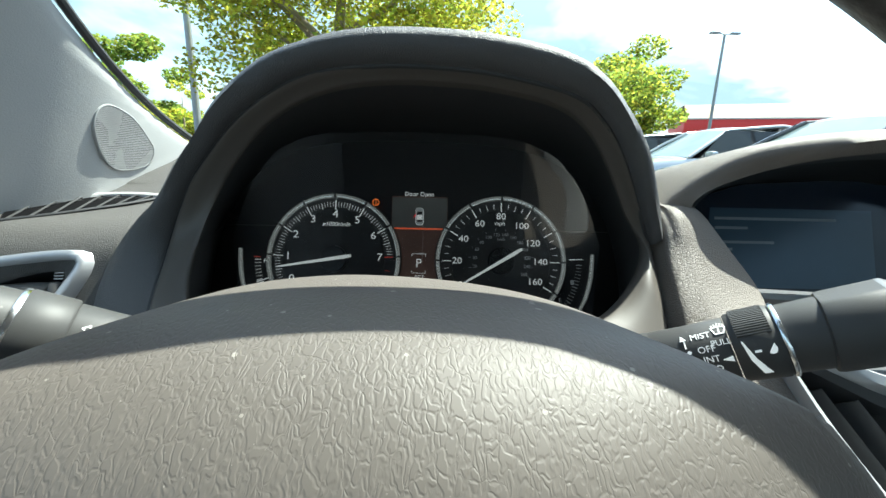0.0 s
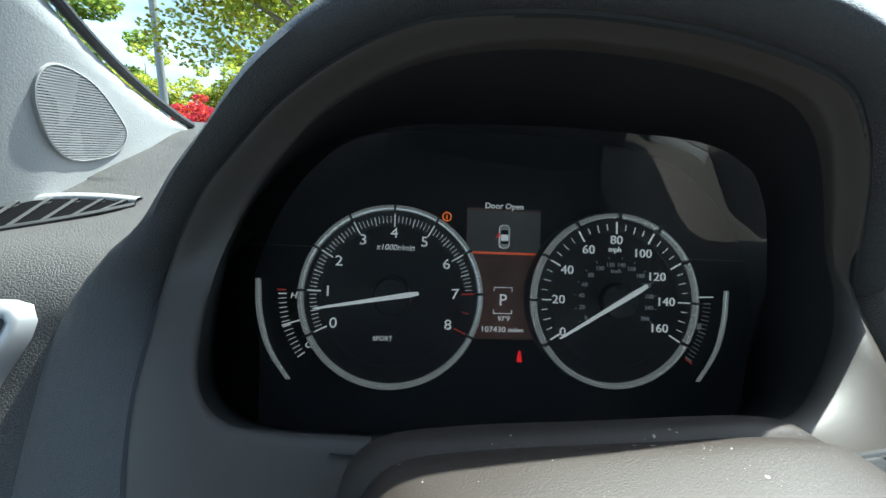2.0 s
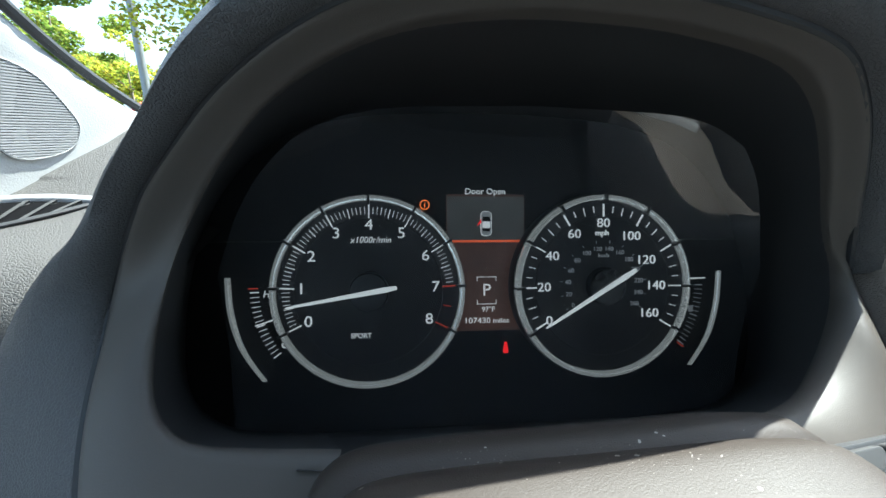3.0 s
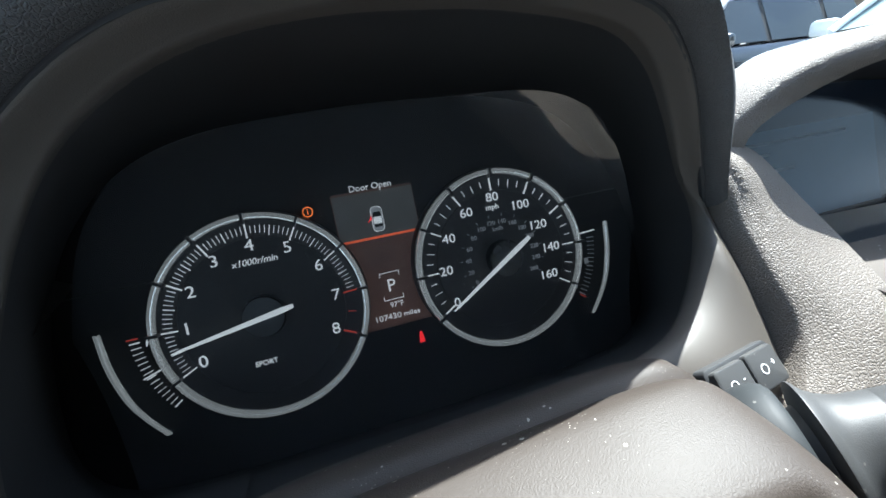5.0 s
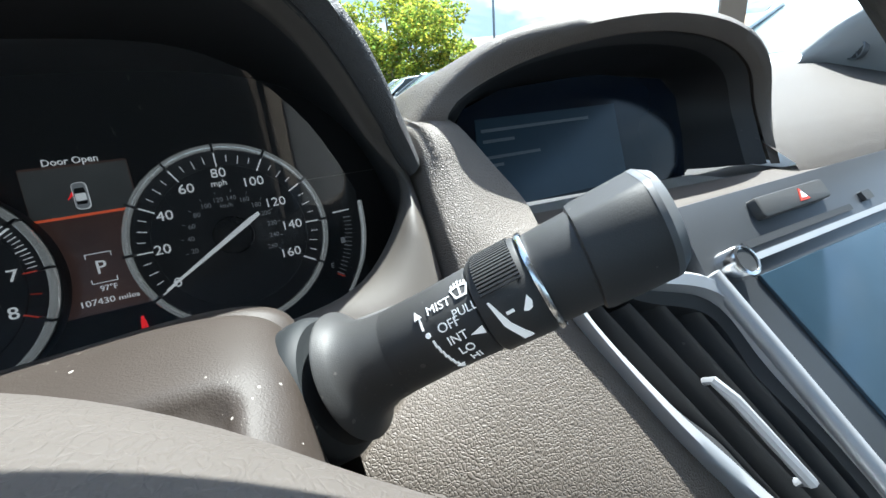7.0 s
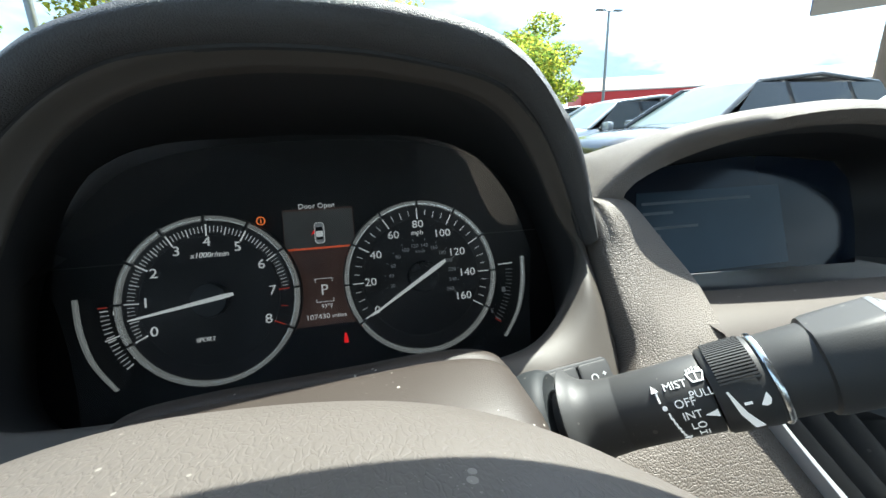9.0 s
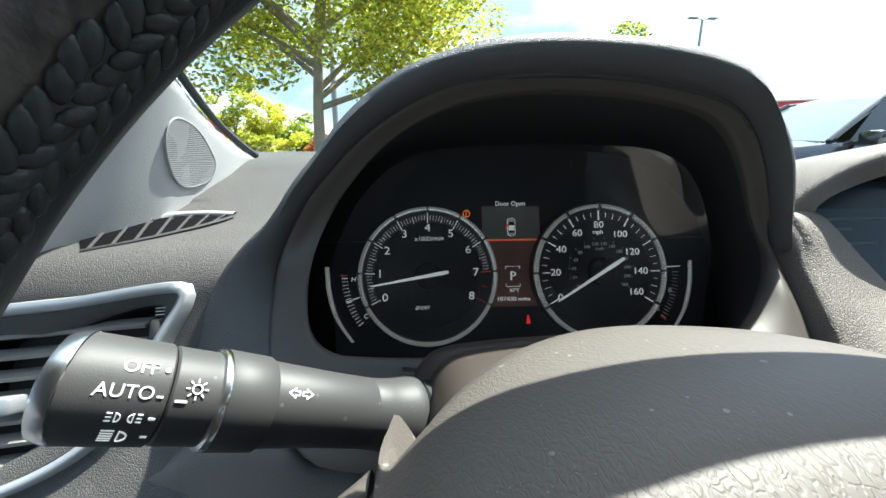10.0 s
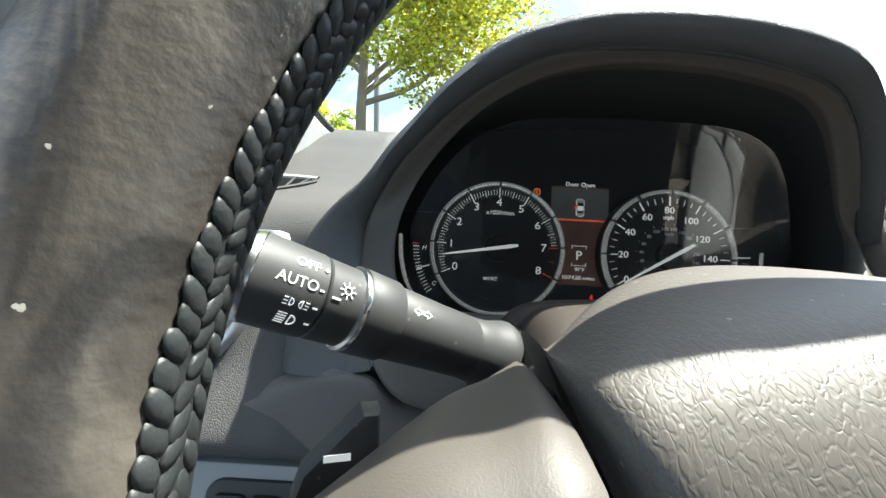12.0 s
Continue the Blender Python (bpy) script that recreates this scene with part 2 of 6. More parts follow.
M_STALK = material("stalk_plastic", (0.052, 0.052, 0.052), 0.50, spec=0.35, vary=0.2, grain=0.00008, grain_scale=2200, dust=0.12)
M_SLAT = material("slat_plastic", (0.21, 0.195, 0.175), 0.55, vary=0.1, grain=0.0001, grain_scale=2200)
M_RUBBER = material("rubber", (0.024, 0.027, 0.029), 0.6, vary=0.2, spec=0.3, dust=0.25)
M_RIM = material("rim_leather", (0.066, 0.057, 0.049), 0.36, grain=0.0004, grain_scale=420, vary=0.3, vary_scale=30, dust=0.0, rough_vary=0.12)
rubbed(M_RIM, (0.018, 0.016, 0.014), (0.17, 0.15, 0.125), 75.0, 230.0)
M_STITCH = material("perforated_leather", (0.024, 0.027, 0.027), 0.48, grain=0.00022, grain_scale=900, kind="noise", vary=0.35, spec=0.4)
M_PILLAR = material("pillar_cloth", (0.34, 0.345, 0.34), 0.75, grain=0.0003, grain_scale=900, vary=0.06)
M_GRILLE = material("grille_cloth", (0.34, 0.34, 0.34), 0.7, vary=0.08)
M_SCREEN = material("screen_glass", (0.006, 0.010, 0.018), 0.10, vary=0.25, spec=0.22)
# paler blue base colour stands in for faint light and reflection on the screen
M_SCREENLIT = material("screen_panel", (0.030, 0.052, 0.075), 0.16, vary=0.4, vary_scale=9, spec=0.22)
# blue of the mirrored sky is painted into this glass's base colour
M_TOUCH = material("touch_glass_sky", (0.03, 0.055, 0.08), 0.12, vary=0.4, vary_scale=9, spec=0.4)
M_GREY = material("trim_grey", (0.16, 0.165, 0.17), 0.4, 0.2, vary=0.08)
M_STACK = material("stack_satin", (0.060, 0.064, 0.070), 0.36, 0.2, vary=0.1, grain=0.00004, grain_scale=2000)
M_HEADLINER = material("headliner_cloth", (0.36, 0.355, 0.345), 0.9, grain=0.0004, grain_scale=700, vary=0.06)
M_GLASS = glass("windscreen_glass", (0.97, 0.985, 0.975), 0.12)
# the lens's dust share is painted flare haze that lifts the dark recess
M_LENS = glass("lens_plastic", (0.97, 0.97, 0.97), 5.0, 0.015)
M_BARK = material("bark", (0.30, 0.25, 0.19), 0.9, grain=0.02, grain_scale=14, vary=0.35, vary_scale=4)


def leaf(name, color, through_):
    """A leaf: soft face, light glowing through from behind, each blade a little different."""
    m = bpy.data.materials.new(name)
    m.use_nodes = True
    n, l = m.node_tree.nodes, m.node_tree.links
    n.clear()
    out = n.new("ShaderNodeOutputMaterial")
    geo = n.new("ShaderNodeNewGeometry")
    hsv = n.new("ShaderNodeHueSaturation")
    hsv.inputs["Color"].default_value = (*color, 1)
    val = n.new("ShaderNodeMapRange")
    val.inputs["To Min"].default_value, val.inputs["To Max"].default_value = 0.55, 1.45
    hue = n.new("ShaderNodeMapRange")
    hue.inputs["To Min"].default_value, hue.inputs["To Max"].default_value = 0.47, 0.53
    l.new(geo.outputs["Random Per Island"], val.inputs["Value"])
    l.new(geo.outputs["Random Per Island"], hue.inputs["Value"])
    l.new(val.outputs["Result"], hsv.inputs["Value"])
    l.new(hue.outputs["Result"], hsv.inputs["Hue"])
    face = n.new("ShaderNodeBsdfDiffuse")
    back = n.new("ShaderNodeBsdfTranslucent")
    mix = n.new("ShaderNodeMixShader")
    mix.inputs["Fac"].default_value = through_
    l.new(hsv.outputs["Color"], face.inputs["Color"])
    l.new(hsv.outputs["Color"], back.inputs["Color"])
    l.new(face.outputs["BSDF"], mix.inputs[1])
    l.new(back.outputs["BSDF"], mix.inputs[2])
    l.new(mix.outputs["Shader"], out.inputs["Surface"])
    return m


M_LEAF = leaf("leaf_green", (0.27, 0.32, 0.06), 0.6)
M_LEAFD = leaf("leaf_deep_green", (0.15, 0.22, 0.05), 0.5)
M_LEAFY = leaf("leaf_lime", (0.54, 0.52, 0.07), 0.6)
M_LEAFR = leaf("leaf_crimson", (0.50, 0.04, 0.05), 0.4)
M_GRASS = material("grass", (0.09, 0.14, 0.03), 0.9, vary=0.4, vary_scale=0.8, grain=0.03, grain_scale=20)
M_ASPHALT = material("asphalt", (0.055, 0.055, 0.057), 0.9, vary=0.25, vary_scale=0.6, grain=0.006, grain_scale=90)
M_CONC = material("kerb_concrete", (0.38, 0.37, 0.35), 0.85, vary=0.15, vary_scale=3, grain=0.004, grain_scale=60)
M_POLE = material("galvanised_pole", (0.30, 0.31, 0.32), 0.5, 0.6, vary=0.12, vary_scale=5)
M_REDPAINT = material("red_fascia", (0.62, 0.035, 0.03), 0.5, vary=0.08, vary_scale=0.5)
M_STUCCO = material("stucco", (0.62, 0.59, 0.54), 0.9, vary=0.1, vary_scale=0.6, grain=0.01, grain_scale=20)
M_TILE = material("roof_tan", (0.27, 0.19, 0.13), 0.85, vary=0.15, vary_scale=1.5, grain=0.03, grain_scale=6)
M_BLUE = material("blue_fascia", (0.05, 0.09, 0.28), 0.45, vary=0.1, vary_scale=0.8)
M_SIDEGLASS = material("side_glass", (0.025, 0.03, 0.03), 0.08, vary=0.2, vary_scale=2, spec=0.35)
# pale base colour stands in for sky mirrored in the panes
M_SKYGLASS = material("car_glass", (0.16, 0.20, 0.20), 0.06, vary=0.2, vary_scale=2, spec=0.8)
M_TYRE = material("tyre", (0.02, 0.02, 0.02), 0.85, vary=0.2)


# ---- builders ----
def spline(pts, n, closed=False):
    """n points evenly along a smooth curve through pts."""
    p = [Vector(q) for q in pts]
    k = len(p)
    out = []
    segs = k if closed else k - 1
    for i in range(segs):
        a = p[(i - 1) % k] if closed or i > 0 else p[0] * 2 - p[1]
        b, c = p[i], p[(i + 1) % k]
        d = p[(i + 2) % k] if closed or i + 2 < k else p[-1] * 2 - p[-2]
        for s in range(24):
            t = s / 24
            out.append(0.5 * (2 * b + (c - a) * t + (2 * a - 5 * b + 4 * c - d) * t * t + (3 * b - a - 3 * c + d) * t ** 3))
    out.append(p[0].copy() if closed else p[-1].copy())
    dist = [0.0]
    for a, b in zip(out, out[1:]):
        dist.append(dist[-1] + (b - a).length)
    res = []
    j = 0
    for i in range(n):
        want = dist[-1] * i / (n if closed else n - 1)
        while j < len(dist) - 2 and dist[j + 1] < want:
            j += 1
        f = (want - dist[j]) / max(1e-9, dist[j + 1] - dist[j])
        res.append(out[j].lerp(out[j + 1], min(1, max(0, f))))
    return res


def sheet(rows, closed=False, ring=False, bm=None, caps=False):
    """A skin over rows of points; closed: each row is a loop; ring: the last row joins the first; caps: the end loops are filled."""
    bm = bm or bmesh.new()
    v = [[bm.verts.new(q) for q in r] for r in rows]
    R, C = len(v), len(v[0])
    for i in range(R if ring else R - 1):
        for j in range(C if closed else C - 1):
            q = [v[i][j], v[i][(j + 1) % C], v[(i + 1) % R][(j + 1) % C], v[(i + 1) % R][j]]
            if len(set(q)) == 4:
                bm.faces.new(q)
    if caps:
        bm.faces.new(v[0])
        bm.faces.new(v[-1])
    bmesh.ops.recalc_face_normals(bm, faces=bm.faces)
    return bm


def box(size, at=(0, 0, 0), bevel=0.0, m=None, bm=None, seg=2):
    b = bmesh.new()
    bmesh.ops.create_cube(b, size=1.0)
    bmesh.ops.scale(b, vec=size, verts=b.verts)
    if bevel:
        bmesh.ops.bevel(b, geom=b.edges, offset=bevel, segments=seg, affect="EDGES", profile=0.5)
    bmesh.ops.transform(b, matrix=(m or Matrix()) @ Matrix.Translation(at), verts=b.verts)
    return merge(bm, b)


def merge(bm, b):
    if bm is None:
        return b
    me = bpy.data.meshes.new("tmp")
    b.to_mesh(me)
    bm.from_mesh(me)
    b.free()
    bpy.data.meshes.remove(me)
    return bm


def lathe(profile, m=None, n=32, bm=None, a0=0.0, a1=360.0, caps=False):
    """Turns (radius, height) pairs about the local z axis."""
    full = abs(a1 - a0) > 359.9
    k = n if full else n + 1
    rows = []
    for r, h in profile:
        rows.append([Vector((r * math.cos(a), r * math.sin(a), h)) for a in (radians(a0 + (a1 - a0) * i / n) for i in range(k))])
    b = sheet(rows, closed=full)
    if not full and caps:
        for j in (0, k - 1):
            pts = [row[j] for row in rows]
            if len(pts) > 2:
                b.faces.new([b.verts.new(q) for q in pts])
    bmesh.ops.remove_doubles(b, verts=b.verts, dist=1e-6)
    bmesh.ops.recalc_face_normals(b, faces=b.faces)
    if m is not None:
        bmesh.ops.transform(b, matrix=m, verts=b.verts)
    return merge(bm, b)


def tube(path, radius, n=12, bm=None, caps=True):
    """A round bar along path; radius may be a list."""
    rows = []
    k = len(path)
    rad = radius if isinstance(radius, (list, tuple)) else [radius] * k
    up = Vector((0.13, 0.31, 0.94)).normalized()
    for i, q in enumerate(path):
        q = Vector(q)
        d = (Vector(path[min(i + 1, k - 1)]) - Vector(path[max(i - 1, 0)])).normalized()
        side = d.cross(up)
        side = side.normalized() if side.length > 1e-3 else Vector((1, 0, 0))
        top = side.cross(d)
        rows.append([q + (side * math.cos(a) + top * math.sin(a)) * rad[i] for a in (2 * math.pi * j / n for j in range(n))])
    return merge(bm, sheet(rows, closed=True, caps=caps))


def plate(outline, depth, m=None, bevel=0.0, bm=None):
    """A flat solid: outline of (x, y) in the local plane, from z = 0 up to depth."""
    b = bmesh.new()
    f = b.faces.new([b.verts.new((x, y, 0)) for x, y in outline])
    ex = bmesh.ops.extrude_face_region(b, geom=[f])
    top = [e for e in ex["geom"] if isinstance(e, bmesh.types.BMVert)]
    bmesh.ops.translate(b, vec=(0, 0, depth), verts=top)
    bmesh.ops.recalc_face_normals(b, faces=b.faces)
    if bevel:
        edges = [e for e in b.edges if all(v in top for v in e.verts)]
        bmesh.ops.bevel(b, geom=edges, offset=bevel, segments=2, affect="EDGES", profile=0.5)
    if m is not None:
        bmesh.ops.transform(b, matrix=m, verts=b.verts)
    return merge(bm, b)


def rounded(w, h, r, n=6):
    """A rounded rectangle's outline, centred."""
    pts = []
    for cx, cy, a in ((w / 2 - r, h / 2 - r, 0), (-w / 2 + r, h / 2 - r, 90), (-w / 2 + r, -h / 2 + r, 180), (w / 2 - r, -h / 2 + r, 270)):
        for i in range(n + 1):
            t = radians(a + 90 * i / n)
            pts.append((cx + r * math.cos(t), cy + r * math.sin(t)))
    return pts


def words(text, size, m, depth=0.0003, align="CENTER", shear=0.0, bm=None):
    """Raised lettering in the built-in font, in the plane of m."""
    cu = bpy.data.curves.new("words", "FONT")
    cu.body, cu.size, cu.align_x, cu.align_y, cu.extrude, cu.shear = text, size, align, "CENTER", depth, shear
    cu.resolution_u = 3
    ob = bpy.data.objects.new("words", cu)
    scene.collection.objects.link(ob)
    me = bpy.data.meshes.new_from_object(ob.evaluated_get(bpy.context.evaluated_depsgraph_get()))
    b = bmesh.new()
    b.from_mesh(me)
    bpy.data.objects.remove(ob)
    bpy.data.curves.remove(cu)
    bpy.data.meshes.remove(me)
    bmesh.ops.transform(b, matrix=m, verts=b.verts)
    return merge(bm, b)


def finish(bm, name, mat, crease=38.0):
    me = bpy.data.meshes.new(name)
    for e in bm.edges:
        e.smooth = not (len(e.link_faces) == 2 and e.calc_face_angle(0.0) > radians(crease))
    for f in bm.faces:
        f.smooth = True
    bm.to_mesh(me)
    bm.free()
    me.materials.append(mat)
    return me


def thing(name, at, label, category, group="", kind=""):
    ob = new(name)
    ob.empty_display_size = 0.05
    ob.location = at
    return tagged(ob, label, category, group, kind)


def part(name, bm, mat, parent, label="", crease=38.0):
    """One mesh, in world places, under a thing or a part."""
    ob = new(name, finish(bm, name, mat, crease))
    ob.parent = parent
    if parent.type == "EMPTY":
        ob.matrix_parent_inverse = parent.matrix_basis.inverted()
    return tagged(ob, label)


def solo(name, bm, mat, label, category, kind="", group="", crease=38.0):
    return tagged(new(name, finish(bm, name, mat, crease)), label, category, group, kind)


def mirror_x(pts, cx):
    return [(2 * cx - x, y, z) for x, y, z in pts]


GROUND = 0.08
CX = -0.01      # the wheel's and the dials' middle line

# ---- ground and cabin shell ----
gb = bmesh.new()
bmesh.ops.create_grid(gb, x_segments=40, y_segments=40, size=600)
bmesh.ops.translate(gb, vec=(0, 100, GROUND), verts=gb.verts)
solo("ground", gb, M_ASPHALT, "grey asphalt of the car park", "ground", "structure")


def cabin():
    """The roof, doors and rear wall that close the cabin round the dashboard."""
    roof = sheet([[(x, y, 1.50 + 0.03 * (1 - (x - 0.35) ** 2 / 0.6) - 0.25 * max(0, y + 0.12)) for x in np.linspace(-0.36, 1.10, 12)] for y in (-1.9, -1.0, -0.4, -0.1, 0.07)])
    r = solo("roof_lining", roof, M_HEADLINER, "pale grey cloth roof lining", "roof lining", "structure")
    r.modifiers.new("thick", "SOLIDIFY").thickness = 0.03
    solo("wall_rear", box((1.7, 0.05, 0.72), (0.35, -1.9, 0.72), 0.01), M_HEADLINER, "plain rear wall below the rear window", "wall", "structure")
    solo("wall_left", box((0.06, 2.2, 0.22), (-0.49, -0.85, 0.47), 0.01), M_DASH, "dark sill under the open driver's doorway", "wall", "structure")
    solo("wall_right", box((0.06, 2.5, 0.72), (1.17, -0.72, 0.70), 0.01), M_DASH, "dark passenger door panel", "wall", "structure")
    solo("floor", box((1.7, 2.6, 0.05), (0.35, -0.6, 0.36)), M_BLACK, "dark carpeted cabin floor", "floor", "structure")


cabin()

# windscreen: raked pane from the dash's far edge to the roof
WS = [[(x, 0.57 - 0.47 * s - 0.10 * ((x - 0.35) / 0.65) ** 2, 1.13 + 0.33 * s + 0.03 * math.sin(math.pi * s)) for x in np.linspace(-0.33, 1.03, 24)] for s in np.linspace(0, 1, 8)]
pane_bm = sheet(WS)
if sum(f.normal.z for f in pane_bm.faces) > 0:
    bmesh.ops.reverse_faces(pane_bm, faces=pane_bm.faces)
ws = solo("windscreen", pane_bm, M_GLASS, "clear laminated windscreen", "windscreen", "structure")
ws.visible_shadow = False

# ---- hood over the dials ----
LIP = [(-0.224, 0.236, 1.000), (-0.228, 0.262, 1.035), (-0.225, 0.276, 1.064), (-0.214, 0.280, 1.085), (-0.199, 0.279, 1.102), (-0.181, 0.276, 1.118), (-0.163, 0.270, 1.141), (-0.147, 0.265, 1.158), (-0.126, 0.257, 1.180), (-0.098, 0.251, 1.199), (-0.072, 0.247, 1.208),
       (-0.044, 0.245, 1.214), (-0.008, 0.245, 1.216), (0.036, 0.245, 1.214), (0.070, 0.247, 1.209), (0.100, 0.251, 1.197), (0.120, 0.258, 1.180), (0.138, 0.265, 1.158), (0.153, 0.274, 1.128), (0.165, 0.283, 1.100)]
GROOVE = [(-0.163, 0.213, 1.017), (-0.173, 0.232, 1.036), (-0.178, 0.250, 1.054), (-0.181, 0.270, 1.072), (-0.179, 0.281, 1.092), (-0.160, 0.274, 1.126), (-0.142, 0.269, 1.147), (-0.121, 0.262, 1.167), (-0.093, 0.255, 1.185), (-0.066, 0.252, 1.195), (-0.03, 0.250, 1.199), (0.005, 0.250, 1.199),
          (0.042, 0.252, 1.196), (0.085, 0.255, 1.187), (0.108, 0.261, 1.172), (0.126, 0.268, 1.150), (0.145, 0.278, 1.118), (0.160, 0.285, 1.090)]
NS = 96
lip, groove = spline(LIP, NS), spline(GROOVE, NS)
mid = Vector((CX, 0.27, 1.09))


def hood():
    h = thing("instrument_hood", (CX, 0.35, 1.09), "dark grained soft-touch hood arching over the dials", "instrument hood")
    rows = []
    far = []
    for q in lip:
        w = (q.z - 1.08) / 0.136
        far.append(Vector((q.x * (1.02 + 0.05 * w), 0.47 + 0.05 * w, 1.075 + 0.075 * max(0, w))))
    back = [q.lerp(f, 0.55) + Vector((0, 0, 0.018 * max(0, (q.z - 1.08) / 0.136))) + (q - mid).normalized() * 0.004 for q, f in zip(lip, far)]
    roll = [q + Vector((0, 0.016, 0)) + (Vector((q.x, 0, q.z)) - Vector((mid.x, 0, mid.z))).normalized() * 0.0015 for q in lip]
    nose = [a.lerp(b, 0.30) + Vector((0, -0.007, 0)) for a, b in zip(lip, groove)]
    nose2 = [a.lerp(b, 0.72) + Vector((0, -0.005, 0)) for a, b in zip(lip, groove)]
    rows = [far, back, roll, [a.lerp(b, 0.04) + Vector((0, -0.0015, 0)) for a, b in zip(lip, groove)], nose, nose2, groove, [g + Vector((0, 0.006, 0)) for g in groove]]
    fine = []
    for i in range(NS):
        fine.append(spline([r[i] for r in rows], 40))
    part("hood_skin", sheet(fine), M_HOOD, h, crease=70)
    part("groove_seal", tube([g + Vector((0, 0.0025, 0)) for g in groove], 0.0019, 8), M_BLACK, h, "black seal in the groove")
    return h


hood()

# ---- bezel ring and dial recess ----
# left groove runs on down to the column, the right one mirrors it
GL = [(-0.112, 0.198, 0.998), (-0.145, 0.202, 1.003), (-0.163, 0.213, 1.017), (-0.172, 0.230, 1.035), (-0.176, 0.247, 1.052)]
ring_out = spline(GL[:3] + GROOVE[1:] + mirror_x(GL[::-1], CX), 96)
INNER = [(-0.085, 0.237, 1.0445), (-0.118, 0.240, 1.0445), (-0.141, 0.242, 1.0475), (-0.1535, 0.250, 1.057), (-0.158, 0.266, 1.076), (-0.155, 0.279, 1.098), (-0.142, 0.281, 1.124), (-0.126, 0.276, 1.145), (-0.107, 0.270, 1.164), (-0.082, 0.264, 1.1795), (-0.056, 0.261, 1.1885), (-0.025, 0.259, 1.1925), (0.005, 0.259, 1.1925),
         (0.037, 0.261, 1.1905), (0.077, 0.264, 1.1825), (0.101, 0.270, 1.168), (0.119, 0.277, 1.145), (0.138, 0.285, 1.113), (0.154, 0.288, 1.090), (0.147, 0.277, 1.072), (0.127, 0.262, 1.053), (0.104, 0.249, 1.045), (0.064, 0.239, 1.043)]
ring_in = spline(INNER, 96)
O = Vector((-0.01, 0.347, 1.056))
S18, C18 = math.sin(radians(18)), math.cos(radians(18))
CL = Matrix(((1, 0, 0, O.x), (0, S18, -C18, O.y), (0, C18, S18, O.z), (0, 0, 0, 1)))
FACE = [(-0.100, -0.085), (-0.150, -0.080), (-0.176, -0.060), (-0.180, -0.02), (-0.172, 0.03), (-0.155, 0.066), (-0.125, 0.094), (-0.085, 0.107), (-0.04, 0.111), (0.0, 0.112), (0.04, 0.111), (0.085, 0.107), (0.125, 0.094), (0.155, 0.066), (0.172, 0.03), (0.180, -0.02), (0.176, -0.060), (0.150, -0.080), (0.100, -0.085)]
face_line = spline([CL @ Vector((u, v, -0.004)) for u, v in FACE], 96)


def bezel():
    b = thing("dial_bezel", (CX, 0.25, 1.02), "smooth dark brown plastic surround framing the dial recess", "dial bezel")
    rows = []
    for o, i, f in zip(ring_out, ring_in, face_line):
        d = i - o
        # the lower corners swell out, with a rounded shelf towards the recess
        w = max(0.0, min(1.0, (1.085 - o.z) / 0.03)) * max(0.0, min(1.0, (abs(o.x - CX) - 0.10) / 0.04)) * (1.0 if o.x > 0 else 0.25)
        up = Vector((0, -0.003, 0.007)) * w
        pts = [o + Vector((0, 0.008, 0)), o + Vector((0, 0.001, 0)) + d * 0.03, o + d * 0.25 + Vector((0, -0.0005, 0)) + up * 0.35, o + d * 0.6 + up, o + d * 0.88 + up * 0.7, i, i + (f - i) * 0.06]
        rows.append(spline(pts, 18))
    part("surround", sheet(rows), M_TRIM, b, crease=75)
    rows = [[i + (f - i) * t for t in (0.045, 0.2, 0.4, 0.6, 0.8, 1.0)] for i, f in zip(ring_in, face_line)]
    part("recess_wall", sheet(rows), M_BLACK, b, "matt black recess wall", crease=75)
    # sill of the recess, running down behind the column cover
    lo = [Vector((x, 0.232, 1.036 + 0.006 * (abs(x + 0.01) / 0.09) ** 2)) for x in np.linspace(-0.10, 0.08, 20)]
    hi = [CL @ Vector((u, -0.085, -0.004)) for u in np.linspace(-0.10, 0.10, 20)]
    part("sill", sheet([lo, [a.lerp(b2, 0.5) for a, b2 in zip(lo, hi)], hi]), M_BLACK, b, "matt black sill under the dials")
    return b


bezel()


# ---- instrument cluster ----
def at(u, v, n=0.0, turn=0.0):
    return CL @ Matrix.Translation((u, v, n)) @ Matrix.Rotation(radians(turn), 4, "Z")


# the two dials stand a little proud of the display, on shallow pods
DIAL_EYE = Vector((-0.075, 0.06, 1.165))
DIAL = Matrix.Translation(DIAL_EYE) @ Matrix.Scale(0.973, 4) @ Matrix.Translation(-DIAL_EYE)


def dial(u, v, n=0.0, turn=0.0):
    return DIAL @ at(u, v, n, turn)


def tick(u, v, ang, r0, r1, w, h=0.0012, bm=None, base=0.0, place=at):
    """A bar from radius r0 to r1 at ang degrees round (u, v)."""
    return box((r1 - r0, w, h), ((r0 + r1) / 2, 0, base + h / 2), 0.0, place(u, v, 0, ang), bm)


def dial_tick(u, v, ang, r0, r1, w, h=0.0012, bm=None, base=0.0):
    return tick(u, v, ang, r0, r1, w, h, bm, base, dial)


